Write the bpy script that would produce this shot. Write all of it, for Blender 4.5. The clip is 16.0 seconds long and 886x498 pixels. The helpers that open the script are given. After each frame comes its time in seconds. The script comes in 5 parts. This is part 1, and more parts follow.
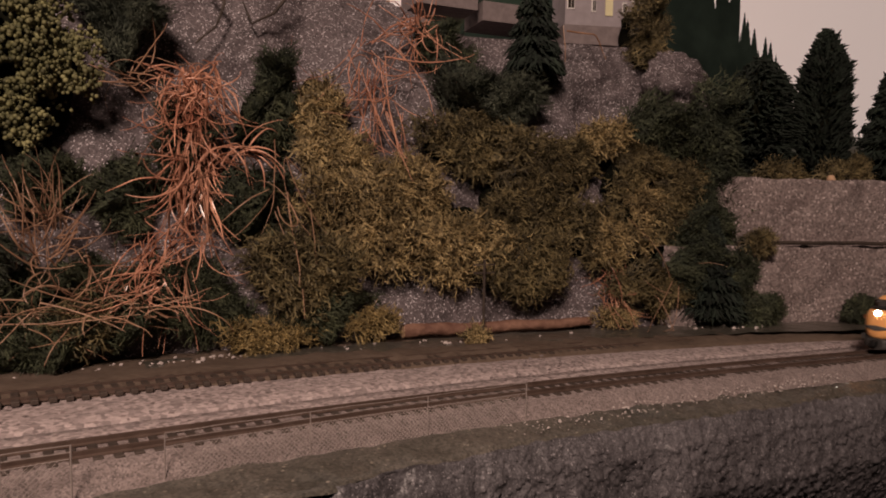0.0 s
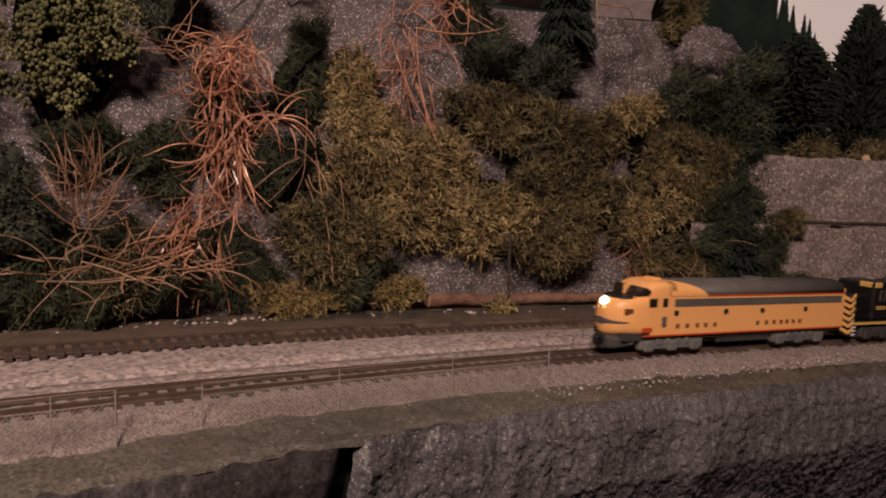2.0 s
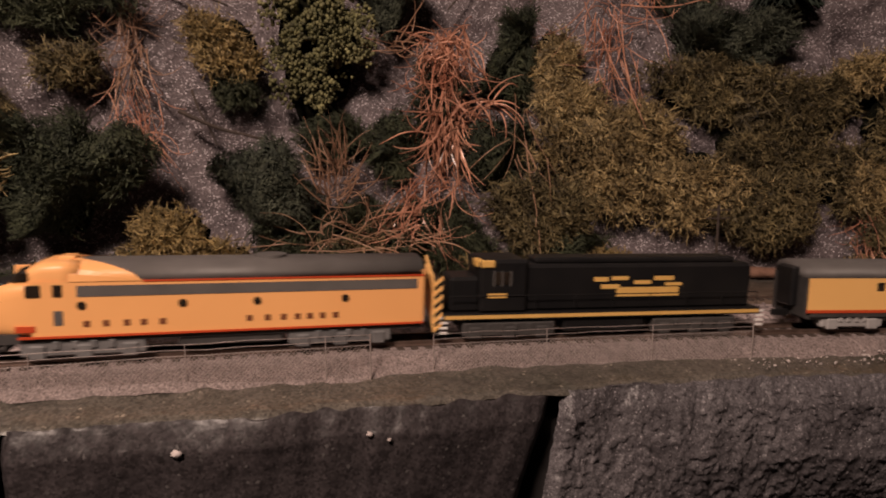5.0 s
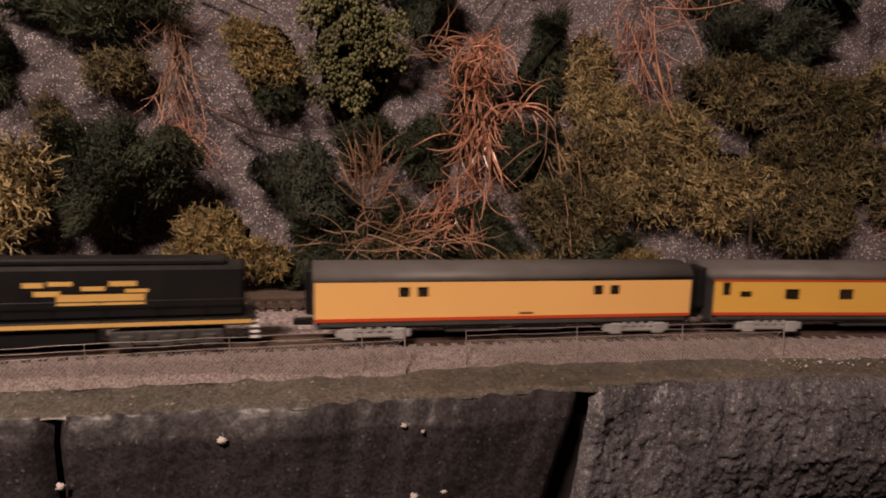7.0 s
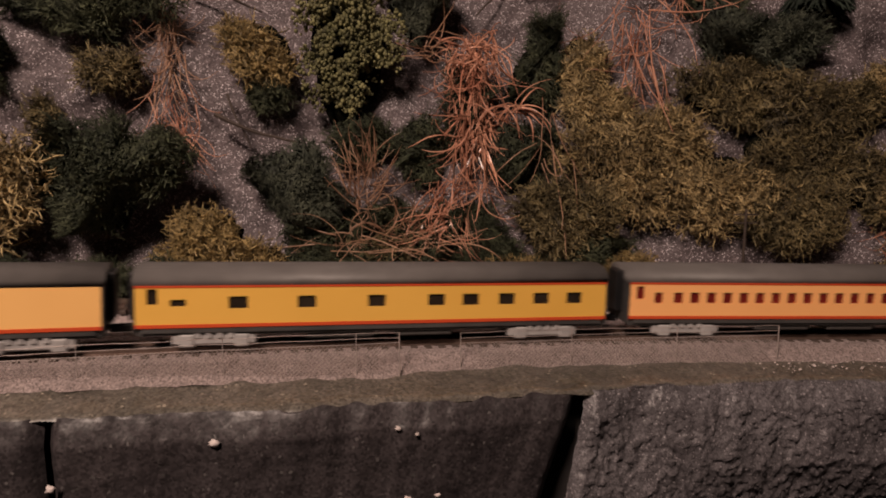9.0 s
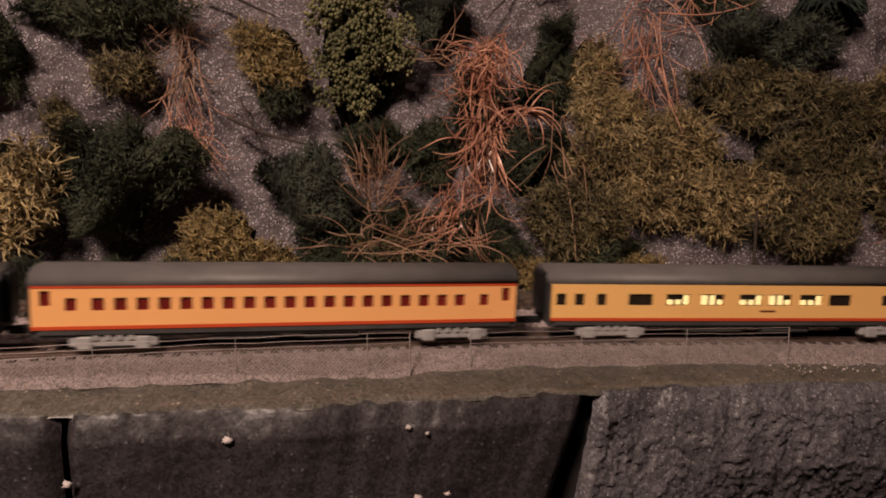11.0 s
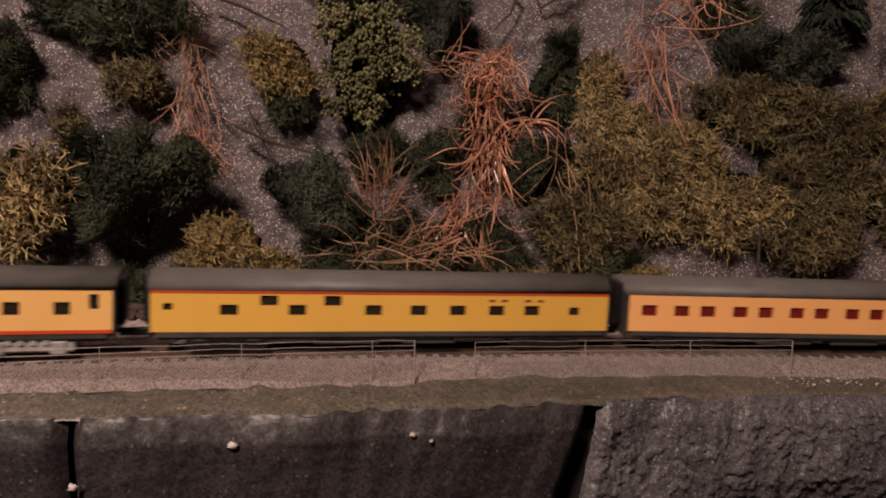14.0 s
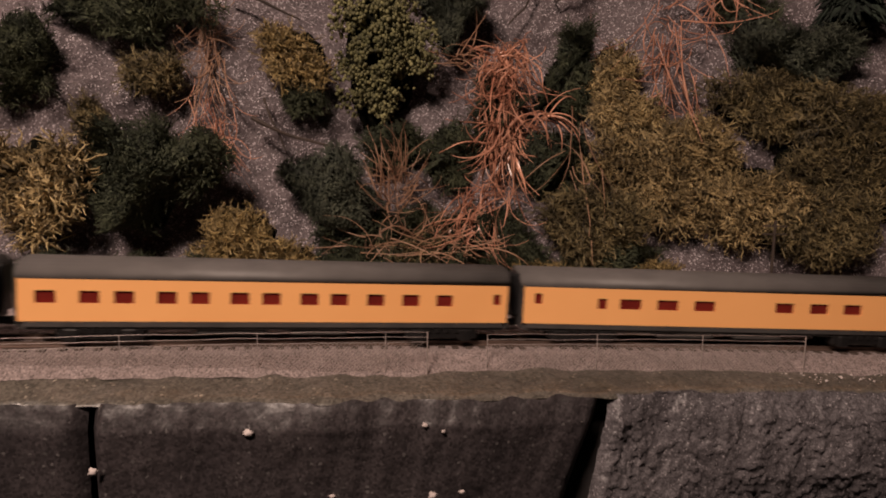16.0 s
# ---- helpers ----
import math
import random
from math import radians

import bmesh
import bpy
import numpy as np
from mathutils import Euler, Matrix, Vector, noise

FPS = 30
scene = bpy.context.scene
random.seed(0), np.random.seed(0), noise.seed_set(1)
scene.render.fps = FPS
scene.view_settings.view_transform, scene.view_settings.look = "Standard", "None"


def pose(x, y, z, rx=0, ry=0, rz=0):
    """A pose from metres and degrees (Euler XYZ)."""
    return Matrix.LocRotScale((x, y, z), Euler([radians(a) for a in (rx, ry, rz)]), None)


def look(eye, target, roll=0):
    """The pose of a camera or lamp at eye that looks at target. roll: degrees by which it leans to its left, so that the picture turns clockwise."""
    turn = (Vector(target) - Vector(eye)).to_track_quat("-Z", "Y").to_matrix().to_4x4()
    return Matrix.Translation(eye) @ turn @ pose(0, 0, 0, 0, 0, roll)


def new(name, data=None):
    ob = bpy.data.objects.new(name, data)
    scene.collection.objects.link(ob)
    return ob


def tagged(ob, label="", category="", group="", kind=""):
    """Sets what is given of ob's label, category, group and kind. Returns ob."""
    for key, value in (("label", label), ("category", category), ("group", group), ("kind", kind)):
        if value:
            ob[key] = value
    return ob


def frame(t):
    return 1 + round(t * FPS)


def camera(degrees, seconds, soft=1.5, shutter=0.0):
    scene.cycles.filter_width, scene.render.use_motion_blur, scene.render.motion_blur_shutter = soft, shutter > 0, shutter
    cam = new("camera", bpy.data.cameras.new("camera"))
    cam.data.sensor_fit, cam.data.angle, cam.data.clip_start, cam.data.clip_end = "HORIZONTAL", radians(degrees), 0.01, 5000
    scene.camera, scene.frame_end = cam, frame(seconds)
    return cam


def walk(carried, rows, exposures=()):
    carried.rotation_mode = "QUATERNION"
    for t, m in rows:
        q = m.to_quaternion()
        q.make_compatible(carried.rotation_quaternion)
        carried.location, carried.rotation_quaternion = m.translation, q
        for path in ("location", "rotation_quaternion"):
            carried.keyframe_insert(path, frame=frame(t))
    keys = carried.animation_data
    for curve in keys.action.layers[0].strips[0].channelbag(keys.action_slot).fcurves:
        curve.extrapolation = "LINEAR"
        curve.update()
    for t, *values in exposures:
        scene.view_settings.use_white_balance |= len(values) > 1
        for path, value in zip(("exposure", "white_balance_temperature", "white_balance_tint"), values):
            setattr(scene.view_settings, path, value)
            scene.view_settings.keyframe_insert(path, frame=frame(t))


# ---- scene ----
cam = camera(68.0, 16.0, soft=1.9, shutter=0.5)
PATH = [
    (0, (0.02697, -0.18234, 0.05994), (0.90909, 1.60831, -0.06433), 0.83),
    (0.5, (0.02669, -0.183, 0.05976), (0.9061, 1.60916, -0.06195), 0.79),
    (1, (0.02618, -0.18353, 0.05874), (0.87523, 1.6204, -0.09919), 1.20),
    (1.5, (0.02546, -0.18429, 0.05838), (0.86057, 1.62458, -0.11649), 1.39),
    (2, (0.0244, -0.18585, 0.057), (0.83803, 1.63081, -0.1373), 1.96),
    (2.5, (0.02383, -0.18662, 0.05696), (0.78878, 1.64812, -0.16341), 1.71),
    (3, (0.0222, -0.18944, 0.05799), (0.69629, 1.67805, -0.18297), 1.03),
    (3.5, (0.02006, -0.19419, 0.05781), (0.57031, 1.71034, -0.20679), 0.93),
    (4, (0.01947, -0.19792, 0.0587), (0.4473, 1.73803, -0.20407), 0.24),
    (4.5, (0.01784, -0.20218, 0.05869), (0.34081, 1.75204, -0.21832), 0.10),
    (5, (0.01767, -0.2076, 0.05872), (0.23546, 1.76087, -0.21999), -0.13),
    (7.5, (0.0163, -0.21364, 0.05886), (0.13613, 1.76385, -0.21532), -0.21),
    (8, (0.01671, -0.21325, 0.0587), (0.1314, 1.76455, -0.21549), -0.24),
    (8.5, (0.0164, -0.2122, 0.05939), (0.16217, 1.7639, -0.21228), 0.05),
    (9, (0.0162, -0.21269, 0.05894), (0.15911, 1.76376, -0.2117), 0.15),
    (11.5, (0.0159, -0.21461, 0.05847), (0.1254, 1.7654, -0.20151), 0.19),
    (12, (0.01589, -0.21479, 0.05838), (0.12774, 1.7653, -0.19995), 0.32),
    (12.5, (0.01546, -0.21545, 0.05859), (0.12207, 1.76579, -0.19309), 0.33),
    (13, (0.01526, -0.21585, 0.05886), (0.11665, 1.7669, -0.18286), 0.47),
    (13.5, (0.01499, -0.21541, 0.05813), (0.12408, 1.76723, -0.18108), 0.94),
    (14, (0.01482, -0.21592, 0.05822), (0.12073, 1.768, -0.17169), 0.83),
    (14.5, (0.01465, -0.21667, 0.0586), (0.11077, 1.76803, -0.16886), 0.71),
    (15, (0.01456, -0.21701, 0.0579), (0.10429, 1.76767, -0.17236), 0.95),
    (15.5, (0.01453, -0.21759, 0.05814), (0.08982, 1.76752, -0.17347), 0.87),
    (16, (0.01452, -0.21756, 0.05818), (0.08213, 1.76557, -0.19208), 1.18),
]
walk(cam, [(t, look(e, g, r)) for t, e, g, r in PATH])

# ---------------------------------------------------------------- light
world = bpy.data.worlds.new("room_air")
world.use_nodes = True
world.node_tree.nodes["Background"].inputs[0].default_value = (1.0, 0.86, 0.8, 1)
world.node_tree.nodes["Background"].inputs[1].default_value = 0.02
scene.world = world
lamp = bpy.data.lights.new("ceiling_light", "AREA")
lamp.shape, lamp.size, lamp.size_y, lamp.energy, lamp.color = "RECTANGLE", 0.14, 0.10, 6.6, (1.0, 0.75, 0.62)
lamp_ob = new("ceiling_light", lamp)
lamp_ob.matrix_world = look((-0.20, -0.48, 0.52), (0.02, 0.02, 0.01))
scene.view_settings.exposure = 0.0

# ---------------------------------------------------------------- materials


def mat(name, a, b, scale=300.0, rough=0.8, bump=0.3, island=0.0, metal=0.0, speck=None, coat=0.0, spec=0.4):
    """A surface of two colours mixed by noise at two scales, with fine relief. speck: (colour, size, share)."""
    m = bpy.data.materials.new(name)
    m.use_nodes = True
    nt, li = m.node_tree.nodes, m.node_tree.links
    bs = nt["Principled BSDF"]
    co = nt.new("ShaderNodeTexCoord")

    def noise_tex(sc, det=4.0):
        n = nt.new("ShaderNodeTexNoise")
        n.inputs["Scale"].default_value, n.inputs["Detail"].default_value = sc, det
        li.new(co.outputs["Object"], n.inputs["Vector"])
        return n
    n1, n2 = noise_tex(scale), noise_tex(scale * 0.13, 2.0)
    add = nt.new("ShaderNodeMath")
    add.operation = "MULTIPLY_ADD"
    add.inputs[1].default_value = 0.5
    li.new(n2.outputs["Fac"], add.inputs[0])
    half = nt.new("ShaderNodeMath")
    half.operation = "MULTIPLY"
    half.inputs[1].default_value = 0.5
    li.new(n1.outputs["Fac"], half.inputs[0])
    li.new(half.outputs[0], add.inputs[2])
    fac = add.outputs[0]
    ramp = nt.new("ShaderNodeValToRGB")
    ramp.color_ramp.elements[0].position, ramp.color_ramp.elements[1].position = 0.36, 0.64
    ramp.color_ramp.elements[0].color, ramp.color_ramp.elements[1].color = (*a, 1), (*b, 1)
    li.new(fac, ramp.inputs[0])
    col = ramp.outputs[0]
    if island:
        geo = nt.new("ShaderNodeNewGeometry")
        mr = nt.new("ShaderNodeMapRange")
        mr.inputs["To Min"].default_value, mr.inputs["To Max"].default_value = 1 - island, 1 + island
        li.new(geo.outputs["Random Per Island"], mr.inputs["Value"])
        hs = nt.new("ShaderNodeHueSaturation")
        li.new(mr.outputs[0], hs.inputs["Value"])
        li.new(col, hs.inputs["Color"])
        col = hs.outputs[0]
    if speck:
        vo = nt.new("ShaderNodeTexVoronoi")
        vo.inputs["Scale"].default_value = speck[1]
        li.new(co.outputs["Object"], vo.inputs["Vector"])
        sep = nt.new("ShaderNodeSeparateColor")
        li.new(vo.outputs["Color"], sep.inputs[0])
        gt = nt.new("ShaderNodeMath")
        gt.operation = "GREATER_THAN"
        gt.inputs[1].default_value = 1 - speck[2]
        li.new(sep.outputs[0], gt.inputs[0])
        mx = nt.new("ShaderNodeMix")
        mx.data_type = "RGBA"
        li.new(gt.outputs[0], mx.inputs["Factor"])
        li.new(col, mx.inputs["A"])
        mx.inputs["B"].default_value = (*speck[0], 1)
        dk = nt.new("ShaderNodeMix")
        dk.data_type, dk.blend_type = "RGBA", "MULTIPLY"
        dk.inputs["Factor"].default_value = 0.75
        li.new(mx.outputs["Result"], dk.inputs["A"])
        gr = nt.new("ShaderNodeMapRange")
        gr.inputs["To Min"].default_value, gr.inputs["To Max"].default_value = 0.35, 1.3
        li.new(sep.outputs[1], gr.inputs["Value"])
        li.new(gr.outputs[0], dk.inputs["B"])
        col = dk.outputs["Result"]
    li.new(col, bs.inputs["Base Color"])
    bs.inputs["Roughness"].default_value, bs.inputs["Metallic"].default_value = rough, metal
    bs.inputs["Specular IOR Level"].default_value = spec
    bs.inputs["Coat Weight"].default_value = coat
    if bump:
        bp = nt.new("ShaderNodeBump")
        bp.inputs["Strength"].default_value, bp.inputs["Distance"].default_value = bump, 0.6 / scale
        li.new(n1.outputs["Fac"], bp.inputs["Height"])
        li.new(bp.outputs[0], bs.inputs["Normal"])
    return m


def glow(name, colour, strength):
    m = bpy.data.materials.new(name)
    m.use_nodes = True
    bs = m.node_tree.nodes["Principled BSDF"]
    bs.inputs["Base Color"].default_value = (*colour, 1)
    bs.inputs["Emission Color"].default_value = (*colour, 1)
    bs.inputs["Emission Strength"].default_value = strength
    return m


M_GRANITE = mat("granite_grit", (0.060, 0.047, 0.050), (0.165, 0.133, 0.140), 620, 0.7, 0.8, speck=((0.48, 0.43, 0.45), 1750, 0.10))
M_WALLROCK = mat("wall_grit", (0.20, 0.155, 0.15), (0.29, 0.235, 0.225), 500, 0.85, 0.6, speck=((0.42, 0.35, 0.34), 900, 0.12))
M_BALLAST = mat("ballast", (0.20, 0.158, 0.150), (0.285, 0.232, 0.222), 1600, 0.9, 0.35, speck=((0.19, 0.15, 0.14), 2200, 0.08))
M_PALEBALLAST = mat("pale_ballast", (0.33, 0.265, 0.26), (0.45, 0.37, 0.36), 2200, 0.9, 0.4, speck=((0.22, 0.17, 0.165), 700, 0.05))
M_TURF = mat("verge_turf", (0.062, 0.058, 0.048), (0.128, 0.112, 0.095), 90, 0.36, 0.25, speck=((0.24, 0.21, 0.17), 1500, 0.015), coat=0.2)
M_BROWN = mat("brown_earth", (0.085, 0.058, 0.042), (0.145, 0.105, 0.08), 300, 0.85, 0.4)
M_TIE = mat("tie_plastic", (0.035, 0.026, 0.022), (0.075, 0.055, 0.045), 400, 0.6, 0.3)
M_RAIL = mat("weathered_rail", (0.11, 0.075, 0.06), (0.17, 0.12, 0.10), 300, 0.45, 0.2, metal=0.5)
M_PLASTER = mat("dark_plaster", (0.027, 0.023, 0.025), (0.054, 0.046, 0.048), 70, 0.42, 0.18, speck=((0.085, 0.078, 0.078), 1300, 0.02))
M_ROUGH = mat("rough_rock", (0.062, 0.056, 0.060), (0.145, 0.134, 0.142), 260, 0.42, 0.6, speck=((0.24, 0.22, 0.23), 2400, 0.05))
M_PALE = mat("pale_chips", (0.38, 0.32, 0.30), (0.58, 0.51, 0.49), 300, 0.8, 0.3)
M_OCHRE = mat("ochre_lichen", (0.075, 0.054, 0.024), (0.44, 0.335, 0.165), 90, 0.6, 0.2, island=0.8)
M_STRAW = mat("straw_lichen", (0.10, 0.070, 0.026), (0.36, 0.265, 0.115), 150, 0.6, 0.2, island=0.7)
M_OLIVE = mat("olive_lichen", (0.036, 0.029, 0.014), (0.20, 0.158, 0.075), 100, 0.65, 0.2, island=0.8)
M_GREEN = mat("dark_green_lichen", (0.020, 0.026, 0.016), (0.068, 0.076, 0.040), 150, 0.8, 0.2, island=0.6)
M_TEAL = mat("grey_green_lichen", (0.024, 0.030, 0.022), (0.078, 0.086, 0.058), 150, 0.8, 0.2, island=0.6)
# near-black colour that puts in the shade inside bushes and trees
M_SHADE_CORE = mat("shrub_shade_core", (0.003, 0.0035, 0.0025), (0.010, 0.010, 0.006), 500, 0.95, 0.8, spec=0.05)
M_RED = mat("russet_fibre", (0.16, 0.050, 0.030), (0.64, 0.33, 0.22), 60, 0.26, 0.2, island=0.75)
M_TAN = mat("tan_fibre", (0.13, 0.065, 0.040), (0.42, 0.25, 0.16), 60, 0.36, 0.2, island=0.7)
M_TWIG = mat("dark_twig", (0.03, 0.022, 0.018), (0.07, 0.05, 0.04), 200, 0.8, 0.4)
M_BUD = mat("bud_leaves", (0.055, 0.055, 0.020), (0.215, 0.20, 0.092), 200, 0.7, 0.3, island=0.5)
M_BARK = mat("log_bark", (0.11, 0.050, 0.036), (0.27, 0.15, 0.105), 160, 0.8, 0.6)
M_WOODEND = mat("cut_wood", (0.45, 0.27, 0.16), (0.6, 0.4, 0.26), 200, 0.8, 0.3)
M_NEEDLE = mat("fir_needles", (0.006, 0.010, 0.007), (0.018, 0.027, 0.018), 300, 0.85, 0.3, island=0.5)
M_YELLOW = mat("yellow_plastic", (0.84, 0.47, 0.16), (0.89, 0.51, 0.18), 40, 0.38, 0.03)
M_GOLD = mat("golden_plastic", (0.72, 0.40, 0.075), (0.77, 0.44, 0.09), 40, 0.4, 0.03)
M_ORANGE = mat("orange_plastic", (0.87, 0.42, 0.155), (0.92, 0.46, 0.175), 40, 0.38, 0.03)
M_REDLINE = mat("red_stripe", (0.50, 0.06, 0.02), (0.57, 0.08, 0.025), 60, 0.4, 0.02)
M_GREY = mat("roof_grey", (0.085, 0.078, 0.075), (0.12, 0.11, 0.105), 120, 0.55, 0.08)
M_DARKGREY = mat("underframe_grey", (0.03, 0.028, 0.028), (0.06, 0.055, 0.053), 150, 0.6, 0.15)
M_TRUCK = mat("truck_silver", (0.26, 0.25, 0.25), (0.38, 0.365, 0.36), 200, 0.5, 0.2)
M_BOGIE = mat("bogie_grey", (0.10, 0.098, 0.10), (0.18, 0.175, 0.175), 200, 0.5, 0.2)
M_BLACK = mat("black_plastic", (0.006, 0.006, 0.007), (0.013, 0.012, 0.012), 100, 0.4, 0.05)
M_PANE = mat("dark_pane", (0.014, 0.01, 0.008), (0.03, 0.022, 0.016), 200, 0.12, 0.0)
M_REDPANE = mat("red_curtain_pane", (0.11, 0.012, 0.01), (0.17, 0.02, 0.014), 200, 0.2, 0.0)
M_LETTER = mat("dark_red_lettering", (0.16, 0.05, 0.02), (0.2, 0.07, 0.03), 200, 0.5, 0.0)
M_GILT = mat("gilt_lettering", (0.62, 0.36, 0.10), (0.72, 0.44, 0.14), 200, 0.4, 0.0)
M_STEEL = mat("wheel_steel", (0.10, 0.09, 0.09), (0.2, 0.19, 0.18), 200, 0.35, 0.1, metal=0.8)
M_FENCE = mat("fence_wire", (0.28, 0.235, 0.22), (0.38, 0.32, 0.30), 200, 0.4, 0.1, metal=0.2)
M_HOUSEGREY = mat("grey_siding", (0.27, 0.235, 0.25), (0.34, 0.30, 0.32), 200, 0.7, 0.15)
M_FOUND = mat("foundation_grey", (0.15, 0.12, 0.12), (0.22, 0.18, 0.18), 300, 0.8, 0.3)
M_HOUSEGREEN = mat("dark_green_siding", (0.012, 0.03, 0.02), (0.025, 0.05, 0.035), 200, 0.6, 0.1)
M_WHITE = mat("white_paint", (0.7, 0.66, 0.64), (0.8, 0.76, 0.74), 100, 0.6, 0.05)
M_CREAM = mat("cream_door", (0.66, 0.6, 0.36), (0.74, 0.68, 0.42), 100, 0.6, 0.05)
M_SKY_GLOW = mat("backdrop_sky_glow", (0.62, 0.50, 0.46), (0.68, 0.56, 0.52), 6, 0.9, 0.0)
# the light that falls on the board is put in as emission
sky_shader = M_SKY_GLOW.node_tree.nodes["Principled BSDF"]
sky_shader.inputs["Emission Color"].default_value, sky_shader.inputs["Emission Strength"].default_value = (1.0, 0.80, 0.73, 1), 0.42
M_HILLPAINT = mat("painted_forest", (0.018, 0.035, 0.028), (0.045, 0.075, 0.06), 30, 0.9, 0.0)
M_PALEPAINT = mat("painted_pale_trees", (0.20, 0.25, 0.23), (0.36, 0.36, 0.33), 60, 0.9, 0.0)
M_ROOM = mat("room_plaster", (0.35, 0.30, 0.27), (0.42, 0.36, 0.33), 8, 0.9, 0.05)
M_FASCIA = mat("dark_fascia", (0.02, 0.018, 0.018), (0.035, 0.03, 0.03), 30, 0.7, 0.1)
M_HEADLIGHT = glow("headlight_glow", (1.0, 0.93, 0.8), 14.0)
M_LAMPLIT = glow("lit_window", (1.0, 0.80, 0.36), 0.75)

# ---------------------------------------------------------------- mesh helpers
RNG = np.random.default_rng(7)


def link_mesh(name, verts, faces, material, parent=None, label="", smooth=False):
    """One mesh object from world places; under a parent the places are taken relative to it."""
    me = bpy.data.meshes.new(name)
    v = np.asarray(verts, float)
    if parent is not None:
        v = v - np.array(parent["base"])
    me.from_pydata(v.tolist(), [], [list(map(int, fc)) for fc in faces])
    for one in (material if isinstance(material, (list, tuple)) else [material]):
        me.materials.append(one)
    if smooth:
        me.polygons.foreach_set("use_smooth", [True] * len(me.polygons))
    me.update()
    ob = new(name, me)
    if parent is not None:
        ob.parent = parent
        ob["base"] = parent["base"]
    if label:
        ob["label"] = label
    return ob


def thing(name, base, label, category, group="", kind=""):
    ob = new(name)
    ob.empty_display_size = 0.005
    ob.location = base
    ob["base"] = tuple(float(v) for v in base)
    return tagged(ob, label, category, group, kind)


def box(x0, x1, y0, y1, z0, z1):
    v = [(x, y, z) for x in (x0, x1) for y in (y0, y1) for z in (z0, z1)]
    f = [(0, 1, 3, 2), (4, 6, 7, 5), (0, 4, 5, 1), (2, 3, 7, 6), (0, 2, 6, 4), (1, 5, 7, 3)]
    return v, f


def merge(*meshes):
    vs, fs, n = [], [], 0
    for v, f in meshes:
        vs.extend(v)
        fs.extend([tuple(i + n for i in fc) for fc in f])
        n += len(v)
    return vs, fs


def bevel_box(x0, x1, y0, y1, z0, z1, b):
    """A box with chamfered edges."""
    bm = bmesh.new()
    v, f = box(x0, x1, y0, y1, z0, z1)
    vv = [bm.verts.new(p) for p in v]
    for fc in f:
        bm.faces.new([vv[i] for i in fc])
    bmesh.ops.bevel(bm, geom=bm.edges[:], offset=b, segments=1, affect="EDGES")
    bm.verts.index_update()
    out = [tuple(p.co) for p in bm.verts], [tuple(p.index for p in fc.verts) for fc in bm.faces]
    bm.free()
    return out


def cylinder(c, axis, r, h, n=12):
    """A closed cylinder centred on c, along axis 0, 1 or 2."""
    v, f = [], []
    o = [(axis + 1) % 3, (axis + 2) % 3]
    for s in (-0.5, 0.5):
        for i in range(n):
            p = list(c)
            p[axis] += s * h
            p[o[0]] += r * math.cos(2 * math.pi * i / n)
            p[o[1]] += r * math.sin(2 * math.pi * i / n)
            v.append(tuple(p))
    for i in range(n):
        j = (i + 1) % n
        f.append((i, j, n + j, n + i))
    f += [tuple(range(n))[::-1], tuple(range(n, 2 * n))]
    return v, f


def tubes(lines, radii, sides=3):
    """Tubes along many lines at once: lines (n, k, 3), radii (n, k)."""
    n, k, _ = lines.shape
    d = np.gradient(lines, axis=1)
    d /= np.linalg.norm(d, axis=2, keepdims=True) + 1e-12
    ref = np.where(np.abs(d[..., 2:3]) > 0.9, np.array([1.0, 0, 0]), np.array([0, 0, 1.0]))
    u = np.cross(d, ref)
    u /= np.linalg.norm(u, axis=2, keepdims=True) + 1e-12
    w = np.cross(d, u)
    a = np.arange(sides) * 2 * np.pi / sides
    ring = lines[:, :, None] + radii[:, :, None, None] * (np.cos(a)[:, None] * u[:, :, None] + np.sin(a)[:, None] * w[:, :, None])
    idx = np.arange(n * k * sides).reshape(n, k, sides)
    q = np.stack([idx[:, :-1], np.roll(idx, -1, 2)[:, :-1], np.roll(idx, -1, 2)[:, 1:], idx[:, 1:]], -1).reshape(-1, 4)
    return ring.reshape(-1, 3), q


def blob(c, r, rough=0.25, n=10, m=14, seed=0):
    """An uneven closed lump with half-sizes r."""
    v, f = [], []
    for i in range(n + 1):
        th = math.pi * i / n
        for j in range(m):
            ph = 2 * math.pi * j / m
            p = Vector((math.sin(th) * math.cos(ph), math.sin(th) * math.sin(ph), math.cos(th)))
            k = 1 + rough * noise.noise(p * 2.1 + Vector((seed * 3.7, seed, 0))) + rough * 0.5 * noise.noise(p * 5.3 + Vector((0, seed * 2.9, seed)))
            v.append((c[0] + r[0] * p.x * k, c[1] + r[1] * p.y * k, c[2] + r[2] * p.z * k))
    for i in range(n):
        for j in range(m):
            f.append((i * m + j, (i + 1) * m + j, (i + 1) * m + (j + 1) % m, i * m + (j + 1) % m))
    return v, f


